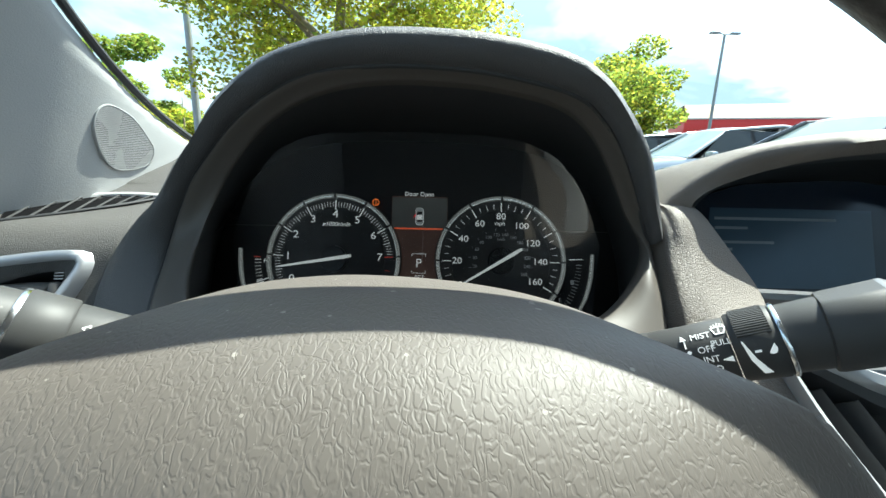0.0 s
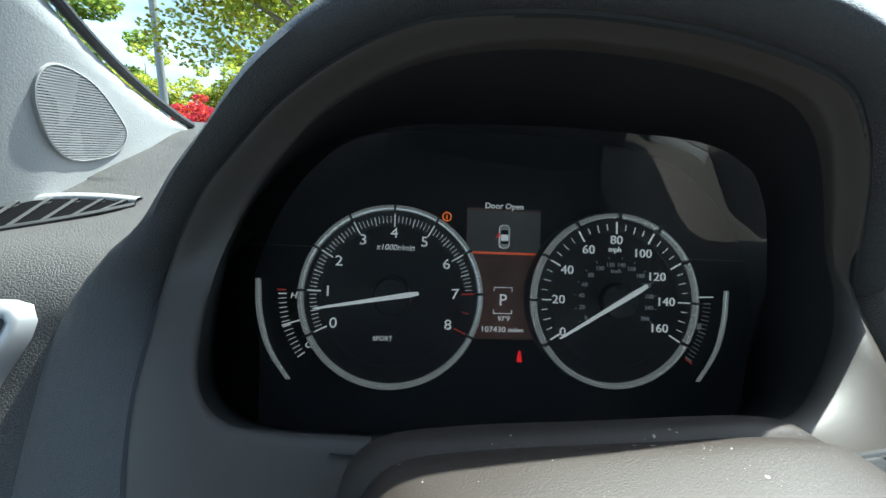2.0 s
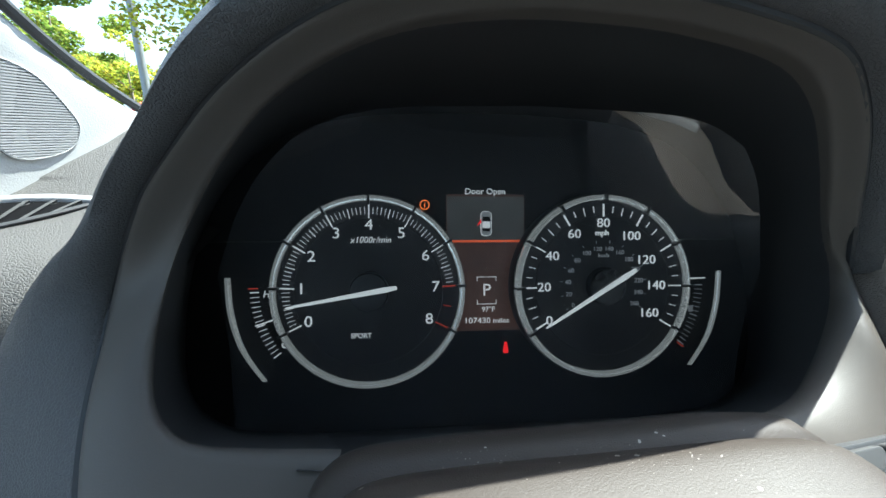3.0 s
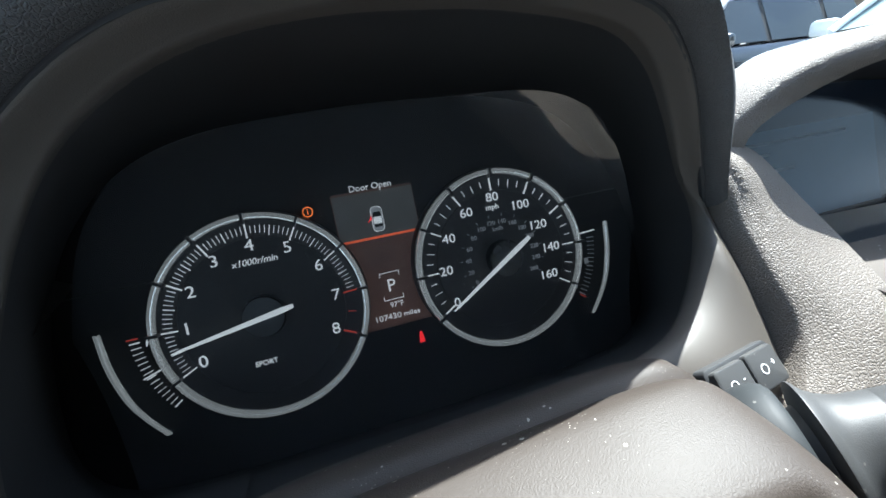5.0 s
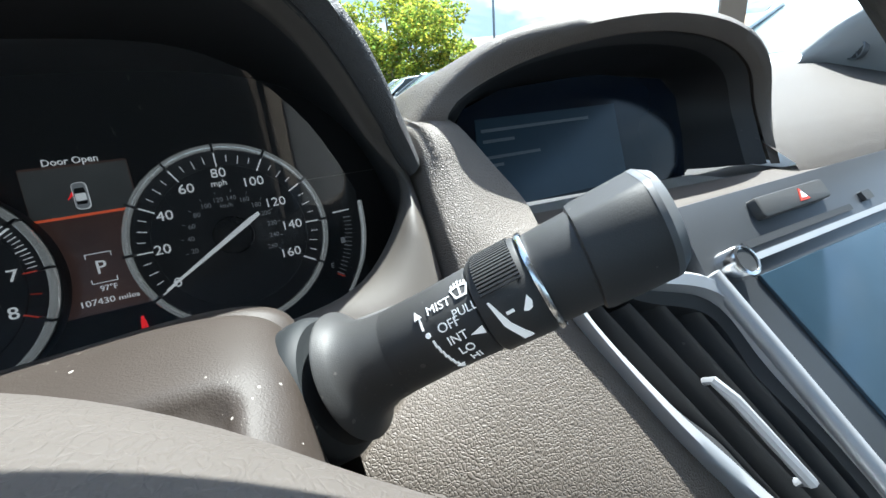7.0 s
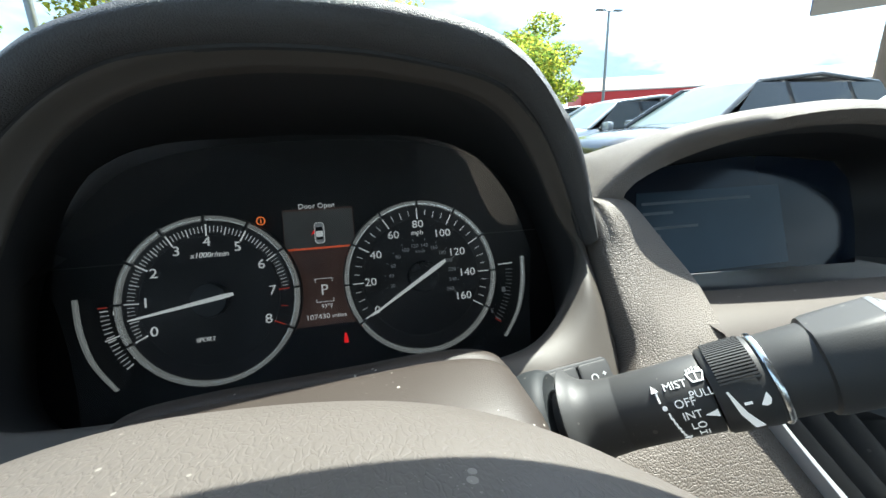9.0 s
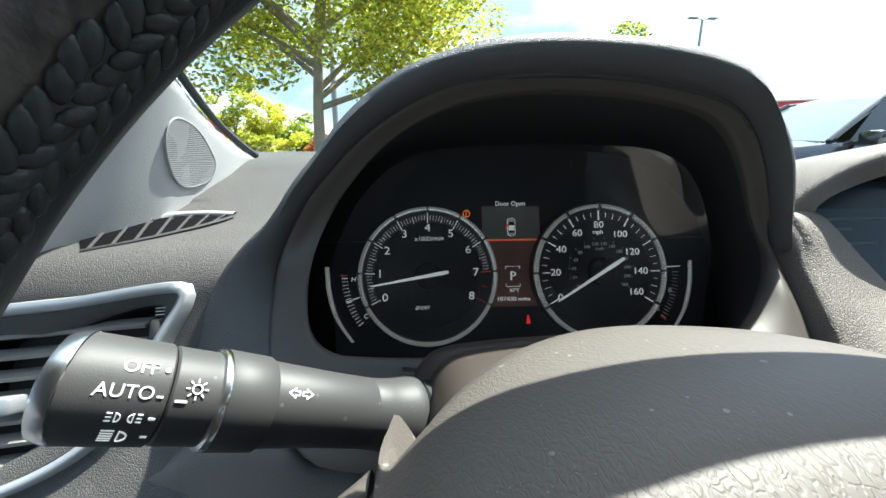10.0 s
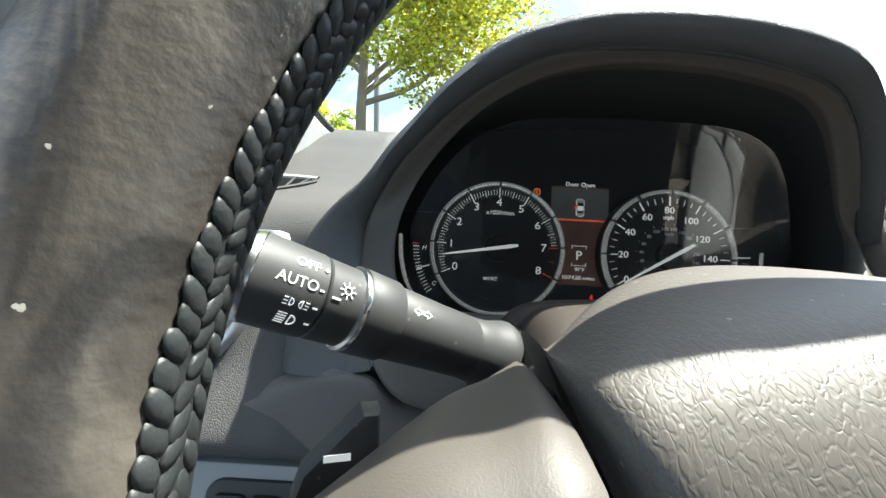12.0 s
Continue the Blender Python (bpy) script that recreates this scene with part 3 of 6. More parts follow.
def needle(u, v, ang, tip, tail, parent):
    out = [(-tail, -0.0011), (-tail * 0.6, -0.0016), (tip * 0.9, -0.0007), (tip, -0.0003), (tip, 0.0003), (tip * 0.9, 0.0007), (-tail * 0.6, 0.0016), (-tail, 0.0011)]
    nd = part("needle", plate(out, 0.0016, dial(u, v, 0.0085, ang), 0.0005), M_WHITE, parent, "slim white needle")
    part("hub_cap", lathe([(0.0, 0.0072), (0.0108, 0.0072), (0.0115, 0.0066), (0.0118, 0.004), (0.0118, 0.0)], dial(u, v, 0.0005), 36), M_HUB, parent, "black hub cap")
    return nd


def ring(u, v, parent):
    prof = [(0.0544, 0.0), (0.0545, 0.0044), (0.0548, 0.0050), (0.0553, 0.0051), (0.0572, 0.0036), (0.0577, 0.0028), (0.0578, 0.0)]
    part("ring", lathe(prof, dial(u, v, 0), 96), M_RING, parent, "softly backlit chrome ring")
    part("dial_face", lathe([(0.0, 0.0006), (0.044, 0.0006), (0.0445, 0.0), (0.0538, 0.0008)], dial(u, v, 0), 72), M_DIAL, parent, "charcoal dial face")


TU, TV, SU, SV = -0.072, 0.002, 0.075, 0.003


WIDE = Matrix.Diagonal((1.12, 1.0, 1.0, 1.0))
SPEED_R = (0.0418, 0.0390, 0.0385, 0.0380, 0.0397, 0.0363, 0.0326, 0.0350, 0.0353)


def cluster():
    c = thing("instrument_cluster", O, "black instrument cluster with two chrome-ringed dials", "instrument cluster")
    out = [(p.x * 1.04, p.y * 1.04) for p in spline([(u, v, 0) for u, v in FACE], 80, True)]
    part("mask", plate(out, 0.004, at(0, 0, -0.008)), M_FACE, c, "black dial mask")
    # tachometer
    t = part("tachometer", lathe([(0.0, 0.0), (0.0585, 0.0), (0.0590, -0.003), (0.0585, -0.012)], dial(TU, TV, -0.001), 72), M_FACE, c, "rev counter from 0 to 8")
    ring(TU, TV, t)
    for i in range(9):
        a = 206 - 29 * i
        part("tick", dial_tick(TU, TV, a, 0.0440, 0.0545, 0.0007, 0.0012, base=0.0008), M_RED if i >= 7 else M_WHITE, t)
        part("ring_notch", dial_tick(TU, TV, a, 0.0520, 0.0580, 0.0014, 0.0066), M_BLACK, t)
        q = radians(a)
        part("numeral", words(str(i), 0.0092, dial(TU + 0.0398 * math.cos(q), TV + 0.0398 * math.sin(q), 0.0012) @ WIDE), M_WHITE, t)
    minor = bmesh.new()
    half = bmesh.new()
    for i in range(1, 70):
        if i % 10:
            dial_tick(TU, TV, 206 - 2.9 * i, 0.0465 if i % 5 else 0.0452, 0.0508, 0.00030 if i % 5 else 0.0005, 0.0005, minor, 0.0008)
    part("scale", minor, M_WHITE, t)
    for i in (75,):
        dial_tick(TU, TV, 206 - 2.9 * i, 0.0455, 0.0500, 0.0005, 0.0005, half, 0.0008)
    part("red_scale", half, M_RED, t, "red scale mark")
    part("caption", words("x1000r/min", 0.0052, dial(TU + 0.001, TV + 0.0308, 0.0012), shear=0.2), M_WHITE, t)
    part("caption", words("SPORT", 0.0041, dial(TU - 0.005, TV - 0.0265, 0.0012)), M_WHITE, t)
    needle(TU, TV, 189.5, 0.0475, 0.0165, t)
    # speedometer
    s = part("speedometer", lathe([(0.0, 0.0), (0.0585, 0.0), (0.0590, -0.003), (0.0585, -0.012)], dial(SU, SV, -0.001), 72), M_FACE, c, "speedometer in miles per hour, resting at zero")
    ring(SU, SV, s)
    for i in range(9):
        a = 211 - 30.25 * i
        part("tick", dial_tick(SU, SV, a, 0.0440, 0.0545, 0.0007, 0.0012, base=0.0008), M_WHITE, s)
        part("ring_notch", dial_tick(SU, SV, a, 0.0520, 0.0580, 0.0014, 0.0066), M_BLACK, s)
        q = radians(a)
        part("numeral", words(str(20 * i), 0.0080, dial(SU + SPEED_R[i] * math.cos(q), SV + SPEED_R[i] * math.sin(q), 0.0012) @ WIDE), M_WHITE, s)
    minor = bmesh.new()
    for i in range(1, 32):
        if i % 4:
            dial_tick(SU, SV, 211 - 30.25 * i / 4, 0.0468 if i % 2 else 0.0458, 0.0508, 0.0004, 0.0005, minor, 0.0008)
    part("scale", minor, M_WHITE, s)
    part("caption", words("mph", 0.0052, dial(SU - 0.001, SV + 0.0335, 0.0012)), M_WHITE, s)
    for i in range(14):
        a = 211 - 242 * i / 13 * 0.995
        q = radians(a)
        part("small_numeral", words(str(20 * i), 0.0040, dial(SU + 0.0236 * math.cos(q), SV + 0.0236 * math.sin(q), 0.0012)), M_DIM, s)
    kmh = bmesh.new()
    for i in range(14):
        dial_tick(SU, SV, 211 - 242 * i / 13 * 0.995, 0.0272, 0.0290, 0.0003, 0.0005, kmh, 0.0008)
    part("small_scale", kmh, M_DIM, s)
    part("caption", words("km/h", 0.0036, dial(SU, SV + 0.0192, 0.0012)), M_DIM, s)
    needle(SU, SV, 211, 0.0475, 0.0200, s)
    # the display between the dials
    d = part("display", plate(rounded(0.050, 0.086, 0.001), 0.001, at(0.0, 0.018, -0.0045)), M_LCDLOW, c, "small colour display between the dials")
    part("upper_panel", plate([(-0.0245, 0.032), (0.0245, 0.032), (0.0245, 0.0595), (-0.0245, 0.0595)], 0.0004, at(0, 0, -0.0032)), M_LCD, d, "grey glowing upper panel")
    part("divider", plate([(-0.0235, 0.0308), (0.0240, 0.0308), (0.0240, 0.0322), (-0.0235, 0.0322)], 0.0004, at(0, 0, -0.0026)), M_GLOW, d, "glowing orange line")
    part("message", words("Door Open", 0.0054, at(-0.0005, 0.0625, -0.002)), M_WHITE, d)
    part("gear_letter", words("P", 0.0108, at(0.0, 0.0005, -0.002)), M_WHITE, d)
    br = bmesh.new()
    for sy in (1, -1):
        box((0.0120, 0.0004, 0.0004), (0.0, 0.0085 * sy, -0.002), 0, at(0, 0.0005), br)
        for sx in (1, -1):
            box((0.0004, 0.0025, 0.0004), (0.0060 * sx, 0.0073 * sy, -0.002), 0, at(0, 0.0005), br)
    part("gear_frame", br, M_WHITE, d)
    part("temperature", words("97\u00b0F", 0.0045, at(0.001, -0.0115, -0.002)), M_WHITE, d)
    od = words("107430", 0.0050, at(-0.0145, -0.0185, -0.002) @ Matrix.Diagonal((1.13, 1, 1, 1)), align="LEFT")
    words("miles", 0.0041, at(0.0038, -0.0187, -0.002) @ Matrix.Diagonal((1.25, 1, 1, 1)), align="LEFT", bm=od)
    part("odometer", od, M_WHITE, d)
    ci = part("car_symbol", plate(rounded(0.0072, 0.0156, 0.0026), 0.0003, at(0.0, 0.0425, -0.0026)), M_WHITE, d, "pale car outline seen from above")
    part("car_body", plate(rounded(0.0064, 0.0148, 0.0023), 0.0003, at(0.0, 0.0425, -0.0022)), M_DIM, ci)
    part("car_glass", plate([(-0.0026, 0.0440), (0.0026, 0.0440), (0.0021, 0.0468), (-0.0021, 0.0468)], 0.0003, at(0, 0, -0.0018)), M_FACE, ci)
    part("car_glass", plate([(-0.0022, 0.0376), (0.0022, 0.0376), (0.0026, 0.0394), (-0.0026, 0.0394)], 0.0003, at(0, 0, -0.0018)), M_FACE, ci)
    part("car_roof", plate(rounded(0.0048, 0.0040, 0.0008), 0.0003, at(0.0, 0.0417, -0.0018)), M_WHITE, ci)
    part("door_symbol", plate([(-0.0062, 0.0408), (-0.0034, 0.0428), (-0.0034, 0.0452)], 0.0004, at(0, 0, -0.0018)), M_REDLIT, ci, "red open door mark")
    # warning lamps
    w = part("belt_lamp", lathe([(0.0, 0.0), (0.0010, 0.0), (0.0010, 0.0004), (0.0, 0.0005)], at(0.0122, -0.0332, -0.003), 12), M_REDLIT, c, "red seat belt warning lamp")
    part("belt_body", plate([(-0.0018, -0.0040), (0.0018, -0.0040), (0.0012, 0.0010), (0.0, 0.0018), (-0.0012, 0.0010)], 0.0004, at(0.0122, -0.0355, -0.003)), M_REDLIT, w)
    g = part("info_lamp", lathe([(0.0030, 0.0), (0.0030, 0.0004), (0.0025, 0.0004), (0.0025, 0.0)], at(-0.0388, 0.0538, 0.001), 20), M_AMBER, c, "amber information lamp")
    part("info_letter", words("i", 0.0052, at(-0.0388, 0.0538, 0.001)), M_AMBER, g)
    # side gauges
    for side, name, mu in ((1, "temperature_gauge", TU), (-1, "fuel_gauge", SU)):
        rows = []
        arc = spline([(-0.154, 0.011, 0), (-0.1525, -0.008, 0), (-0.148, -0.026, 0), (-0.142, -0.038, 0), (-0.1335, -0.050, 0)], 20)
        for i, p in enumerate(arc):
            w_ = 0.0019 - 0.0004 * abs(i / 19 - 0.4)
            rows.append([at(0, 0) @ Vector((side * (p.x + w_ * math.cos(a)), p.y, 0.0015 + w_ * math.sin(a))) for a in (radians(x) for x in range(0, 181, 30))])
        ga = part(name, sheet(rows), M_RING, c, "curved silver bar of the side gauge")
        sc = bmesh.new()
        for k in range(15):
            a = 182 + 34 * k / 14 if side > 0 else -2 - 34 * k / 14
            tick(mu, 0.004, a, 0.0660, 0.0710, 0.0004 if k % 7 else 0.0007, 0.0005, sc, -0.003)
        part("scale", sc, M_WHITE if side > 0 else M_DIM, ga)
        a = 198 if side > 0 else 2
        part("pointer", tick(mu, 0.004, a, 0.0590, 0.0705, 0.0008, 0.0008, base=0.0), M_WHITE, ga)
        part("red_mark", tick(mu, 0.004, 180 if side > 0 else -37, 0.0665, 0.0720, 0.0007, 0.0005, base=-0.003), M_RED, ga)
        if side > 0:
            part("letter", words("H", 0.0055, at(-0.1335, 0.0005, -0.002), shear=0.2), M_WHITE, ga)
            part("letter", words("C", 0.0055, at(-0.1235, -0.030, -0.002), shear=0.2), M_WHITE, ga)
        else:
            part("letter", words("E", 0.0048, at(0.1260, -0.030, -0.002)), M_DIM, ga)
            part("pump_symbol", plate(rounded(0.003, 0.004, 0.0005), 0.0004, at(0.137, -0.014, -0.002)), M_DIM, ga)
    # clear front lens, hollow towards the driver and curling out at the top
    L = []
    for s_ in np.linspace(0, 1, 32):
        row = []
        for x in np.linspace(-0.152, 0.152, 49):
            top = float(np.interp(abs(x), (0.0, 0.054, 0.070, 0.085, 0.097, 0.1085, 0.119, 0.129, 0.137, 0.144, 0.152), (1.166, 1.1645, 1.163, 1.160, 1.155, 1.149, 1.139, 1.127, 1.114, 1.098, 1.074)))
            top = 1.15 + (top - 1.15) * 0.89
            px = CX + x * float(np.interp(top, (1.07, 1.165), (0.95, 0.885)))
            z = 0.984 + s_ * (top - 0.984)
            h = z - 1.062
            row.append(Vector((px, 0.318 - (3.535 if h > 0 else 2.3) * h * h - 0.264 * (px + 0.040) ** 2, z)))
        L.append(row)
    lens_bm = sheet(L)
    if sum(f.normal.y for f in lens_bm.faces) > 0:
        bmesh.ops.reverse_faces(lens_bm, faces=lens_bm.faces)
    lens = part("front_lens", lens_bm, M_LENS, c, "clear plastic front lens")
    lens.visible_shadow = False


cluster()


# left vent plane, facing the driver
VP = Vector((-0.235, 0.277, 1.077))
VM = Matrix(((0.985, 0.05, -0.165, VP.x), (0.165, 0.35, -0.92, VP.y), (0.0, 0.935, 0.354, VP.z), (0, 0, 0, 1)))
VENT_LINE = spline([(0.0, 0.0, 0), (-0.06, -0.003, 0), (-0.13, -0.010, 0), (-0.145, -0.04, 0), (-0.140, -0.115, 0), (-0.10, -0.113, 0), (-0.055, -0.098, 0), (-0.025, -0.072, 0), (-0.010, -0.035, 0)], 72, True)


def seat_vent(p):
    """Hollows the skin behind the side vent and presses it flush round its edging."""
    q = VM.inverted() @ Vector(p)
    a = np.array([(v.x, v.y) for v in VENT_LINE])
    b = np.roll(a, -1, 0)
    w = np.array((q.x, q.y))
    k = np.clip(((w - a) * (b - a)).sum(1) / ((b - a) ** 2).sum(1), 0, 1)
    gap = float(np.sqrt((((a + (b - a) * k[:, None]) - w) ** 2).sum(1)).min())
    cross = ((a[:, 1] > w[1]) != (b[:, 1] > w[1])) & (w[0] < (b[:, 0] - a[:, 0]) * (w[1] - a[:, 1]) / (b[:, 1] - a[:, 1] + 1e-12) + a[:, 0])
    if cross.sum() % 2:
        q.z = min(q.z, -0.002) if gap < 0.012 else -0.060
    elif gap < 0.022:
        top = -0.001 + 0.010 * max(0.0, (gap - 0.006) / 0.016)
        q.z = min(q.z, top)
    else:
        return p
    return tuple(VM @ q)


# ---- dashboard ----
def dash():
    d = thing("dashboard", (0.35, 0.40, 0.95), "dark grey-brown moulded dashboard with grained skin", "dashboard")
    # driver's outer end: from the groove out to the door
    prof = [(0.262, 0.940), (0.238, 0.942), (0.216, 0.950), (0.212, 0.962), (0.224, 0.978), (0.243, 1.000), (0.262, 1.030), (0.274, 1.060), (0.283, 1.082), (0.300, 1.094), (0.330, 1.099), (0.365, 1.104), (0.400, 1.116), (0.440, 1.134), (0.480, 1.150), (0.560, 1.156)]
    prof = [(p.y, p.z) for p in spline([(0, y, z) for y, z in prof], 150)]
    rows = []
    for x in [-0.170 - 0.29 * k / 79 for k in range(80)]:
        back = 0.010 * max(0, (-0.26 - x) / 0.2)
        inner = max(0, (x + 0.195) / 0.025)
        rows.append([seat_vent((x, y - back * (1 if y < 0.4 else 3), z - 0.012 * inner if z > 1.06 else z)) if y < 0.32 else (x, y - back * (1 if y < 0.4 else 3), z - 0.012 * inner if z > 1.06 else z) for y, z in prof])
    part("outer_skin", sheet(rows), M_DASH, d, crease=80)
    # leather over the driver's knees, below the dial surround
    rows = []
    for x in np.linspace(-0.245, 0.10, 30):
        y0 = float(np.interp(x, (-0.30, -0.224, -0.190, -0.165, -0.05), (0.234, 0.224, 0.211, 0.204, 0.202)))
        top = float(np.interp(x, (-0.245, -0.22, -0.185, -0.165, -0.152, -0.118, 0.0), (0.982, 0.998, 1.014, 1.014, 1.000, 0.992, 0.990)))
        rows.append(spline([(x, y0 + 0.050, 0.938), (x, y0 + 0.014, 0.943), (x, y0 + 0.001, 0.951), (x, y0 - 0.003, 0.966), (x, y0 - 0.001, 0.980), (x, y0 + 0.004, top - 0.003), (x, y0 + 0.012, top)], 22))
    part("knee_skin", sheet(rows), M_KNEE, d, "grained knee leather under the dials", crease=80)
    # far top, under the windscreen, from the hood to the passenger's side
    rows = []
    for x in np.linspace(-0.24, 1.10, 30):
        rows.append([(x, y, z) for y, z in ((0.36, 1.085), (0.40, 1.105), (0.46, 1.128), (0.52, 1.135), (0.60, 1.13))])
    part("top_skin", sheet(rows), M_DASH, d, crease=80)
    # leather strip and knee pad between the dials and the middle stack
    L = [(0.163, 0.330, 1.108), (0.164, 0.302, 1.104), (0.163, 0.288, 1.094), (0.161, 0.276, 1.078), (0.157, 0.252, 1.056), (0.152, 0.230, 1.035), (0.128, 0.212, 1.018), (0.088, 0.192, 1.002), (0.074, 0.180, 0.986), (0.072, 0.176, 0.965), (0.074, 0.174, 0.940)]
    R = [(0.196, 0.330, 1.120), (0.193, 0.304, 1.118), (0.197, 0.290, 1.112), (0.208, 0.272, 1.090), (0.216, 0.250, 1.068), (0.203, 0.212, 1.049), (0.208, 0.178, 1.016), (0.222, 0.146, 0.980), (0.245, 0.105, 0.930)]
    L, R = spline(L, 48), spline(R, 48)
    rows = []
    for a, b in zip(L, R):
        nrm = Vector((0.0, -0.7, 0.7))
        rows.append([a + Vector((-0.004, 0.012, -0.012)), a + Vector((0.001, 0.002, -0.002)), a + Vector((0.0022, -0.0030, 0.004)), a + Vector((0.0036, -0.0058, 0.0080)), a + Vector((0.0052, -0.0072, 0.0094)), a + Vector((0.0085, -0.0080, 0.0098))] + [a.lerp(b, t) + nrm * (0.0130 * math.cos(math.pi * 0.47 * t)) for t in (0.28, 0.36, 0.46, 0.58, 0.7, 0.82, 0.92, 1.0)])
    part("strip_skin", sheet(rows), M_TAN, d, "warm grey grained leather strip", crease=80)
    # passenger's side
    rows = []
    for x in np.linspace(0.50, 1.14, 14):
        k = (x - 0.50) / 0.64
        rows.append([(x, y - 0.03 * k * k, z) for y, z in ((0.190, 0.90), (0.215, 0.97), (0.235, 1.030), (0.250, 1.052), (0.29, 1.075), (0.34, 1.092), (0.39, 1.105), (0.46, 1.130), (0.56, 1.135))])
    part("passenger_skin_shaded", sheet(rows), M_TANSHADE, d, "warm grey grained passenger side, darkened for shade", crease=60)
    # ledge under the middle screen
    rows = [[(x, 0.262, 1.060 - 0.045 * (x - 0.20)) for x in np.linspace(0.20, 0.60, 16)], [(x, 0.240, 1.059 - 0.045 * (x - 0.20)) for x in np.linspace(0.20, 0.60, 16)], [(x, 0.214, 1.056 - 0.03 * (x - 0.20)) for x in np.linspace(0.20, 0.60, 16)], [(x, 0.208, 1.048 - 0.03 * (x - 0.20)) for x in np.linspace(0.20, 0.60, 16)]]
    part("ledge", sheet(rows), M_LEDGE, d, "smooth brown ledge under the screen", crease=60)
    # lower fascia under everything
    part("lower_fascia", box((1.55, 0.05, 0.55), (0.36, 0.30, 0.70), 0.01), M_BLACK, d)
    return d


DASH = dash()


def pod():
    """The hooded screen in the middle of the dash."""
    p = thing("centre_display", (0.345, 0.31, 1.05), "deep-set central screen under a leather-skinned visor", "display")
    out = [(0.174, 0.300, 1.117), (0.196, 0.294, 1.140), (0.226, 0.284, 1.158), (0.265, 0.281, 1.167), (0.310, 0.280, 1.172), (0.360, 0.279, 1.1745), (0.420, 0.279, 1.170), (0.470, 0.281, 1.156), (0.502, 0.284, 1.132), (0.513, 0.286, 1.098), (0.508, 0.270, 1.050)]
    inn = [(0.190, 0.294, 1.113), (0.194, 0.292, 1.125), (0.214, 0.290, 1.1365), (0.248, 0.288, 1.148), (0.285, 0.286, 1.1555), (0.332, 0.285, 1.1605), (0.386, 0.285, 1.160), (0.440, 0.286, 1.151), (0.482, 0.289, 1.131), (0.502, 0.290, 1.098), (0.499, 0.268, 1.050)]
    scr = [(0.205, 0.330, 1.085), (0.225, 0.345, 1.118), (0.262, 0.350, 1.130), (0.305, 0.350, 1.134), (0.355, 0.350, 1.135), (0.405, 0.350, 1.134), (0.440, 0.350, 1.126), (0.455, 0.348, 1.110), (0.456, 0.338, 1.080), (0.450, 0.318, 1.046)]
    n = 48
    out, inn, scr = spline(out, n), spline(inn, n), spline(scr, n)
    rows = []
    for o, i, s in zip(out, inn, scr):
        far = Vector((o.x * 0.9 + 0.035, 0.46, min(o.z - 0.01, 1.125)))
        rows.append(spline([far, o.lerp(far, 0.5) + Vector((0, 0, 0.007)), o + Vector((0, 0.018, 0.002)), o, o.lerp(i, 0.35) + Vector((0, -0.006 * min(1, max(0, (o.x - 0.20) / 0.08)), 0)), o.lerp(i, 0.7) + Vector((0, -0.004 * min(1, max(0, (o.x - 0.20) / 0.08)), 0)), i], 30))
    part("visor", sheet(rows), M_TAN, p, "warm grey grained leather visor", crease=75)
    rows = [[i + Vector((0, 0.003, 0)), i.lerp(s, 0.06) + Vector((0, 0.004, -0.001)), i.lerp(s, 0.14) + Vector((0, 0.004, 0)), i.lerp(s, 0.22) + Vector((0, 0.004, 0))] for i, s in zip(inn, scr)]
    part("inner_band", sheet(rows), M_STALK, p, "dark plastic band inside the visor", crease=60)
    rows = [[i.lerp(s, 0.22) + Vector((0, 0.004, 0)), i.lerp(s, 0.4) + Vector((0, 0.003, 0)), i.lerp(s, 0.6), s] for i, s in zip(inn, scr)]
    part("visor_lining", sheet(rows), M_FACE, p, "matt black visor lining", crease=75)
    # screen plate
    pts = [(0.20, 1.05), (0.205, 1.085), (0.225, 1.118), (0.262, 1.130), (0.355, 1.136), (0.44, 1.127), (0.456, 1.110), (0.456, 1.075), (0.45, 1.04)]
    tilt = Matrix.Translation((0, 0.318, 1.04)) @ Matrix.Rotation(radians(90 - 18), 4, "X")
    sc = part("screen_glass", plate([(x, (z - 1.04) * 1.06) for x, z in pts], 0.004, tilt), M_SCREEN, p, "dark glossy screen glass")
    part("pale_area", plate([(0.225, 0.008), (0.375, 0.008), (0.375, 0.075), (0.235, 0.075)], 0.0006, tilt @ Matrix.Translation((0, 0, 0.0042))), M_SCREENLIT, sc, "picture area, its faint light put into a paler blue")
    for x, y, w in ((0.238, 0.066, 0.105), (0.238, 0.058, 0.028), (0.238, 0.046, 0.05), (0.238, 0.040, 0.014)):
        part("text_bar", box((w, 0.0022, 0.0004), (x + w / 2, y, 0.0052), 0, tilt), M_FAINT, sc, "faint bar of writing")
    part("sill", sheet([[(x, 0.258, 1.058 - 0.045 * (x - 0.2)) for x in np.linspace(0.20, 0.50, 8)], [(x, 0.30, 1.046 - 0.045 * (x - 0.2)) for x in np.linspace(0.20, 0.50, 8)], [(x, 0.34, 1.040 - 0.03 * (x - 0.2)) for x in np.linspace(0.20, 0.50, 8)]]), M_BLACK, p, "black sill under the screen")
    return p


pod()

# middle stack: a sloping panel with its own plane (right, up the slope, out)
SP = Vector((0.193, 0.210, 1.055))
SM = Matrix(((1, 0, 0, SP.x), (0, 0.67, -0.74, SP.y), (0, 0.74, 0.67, SP.z), (0, 0, 0, 1)))


def on(x, s, n=0.0):
    return SM @ Matrix.Translation((x, s, n))


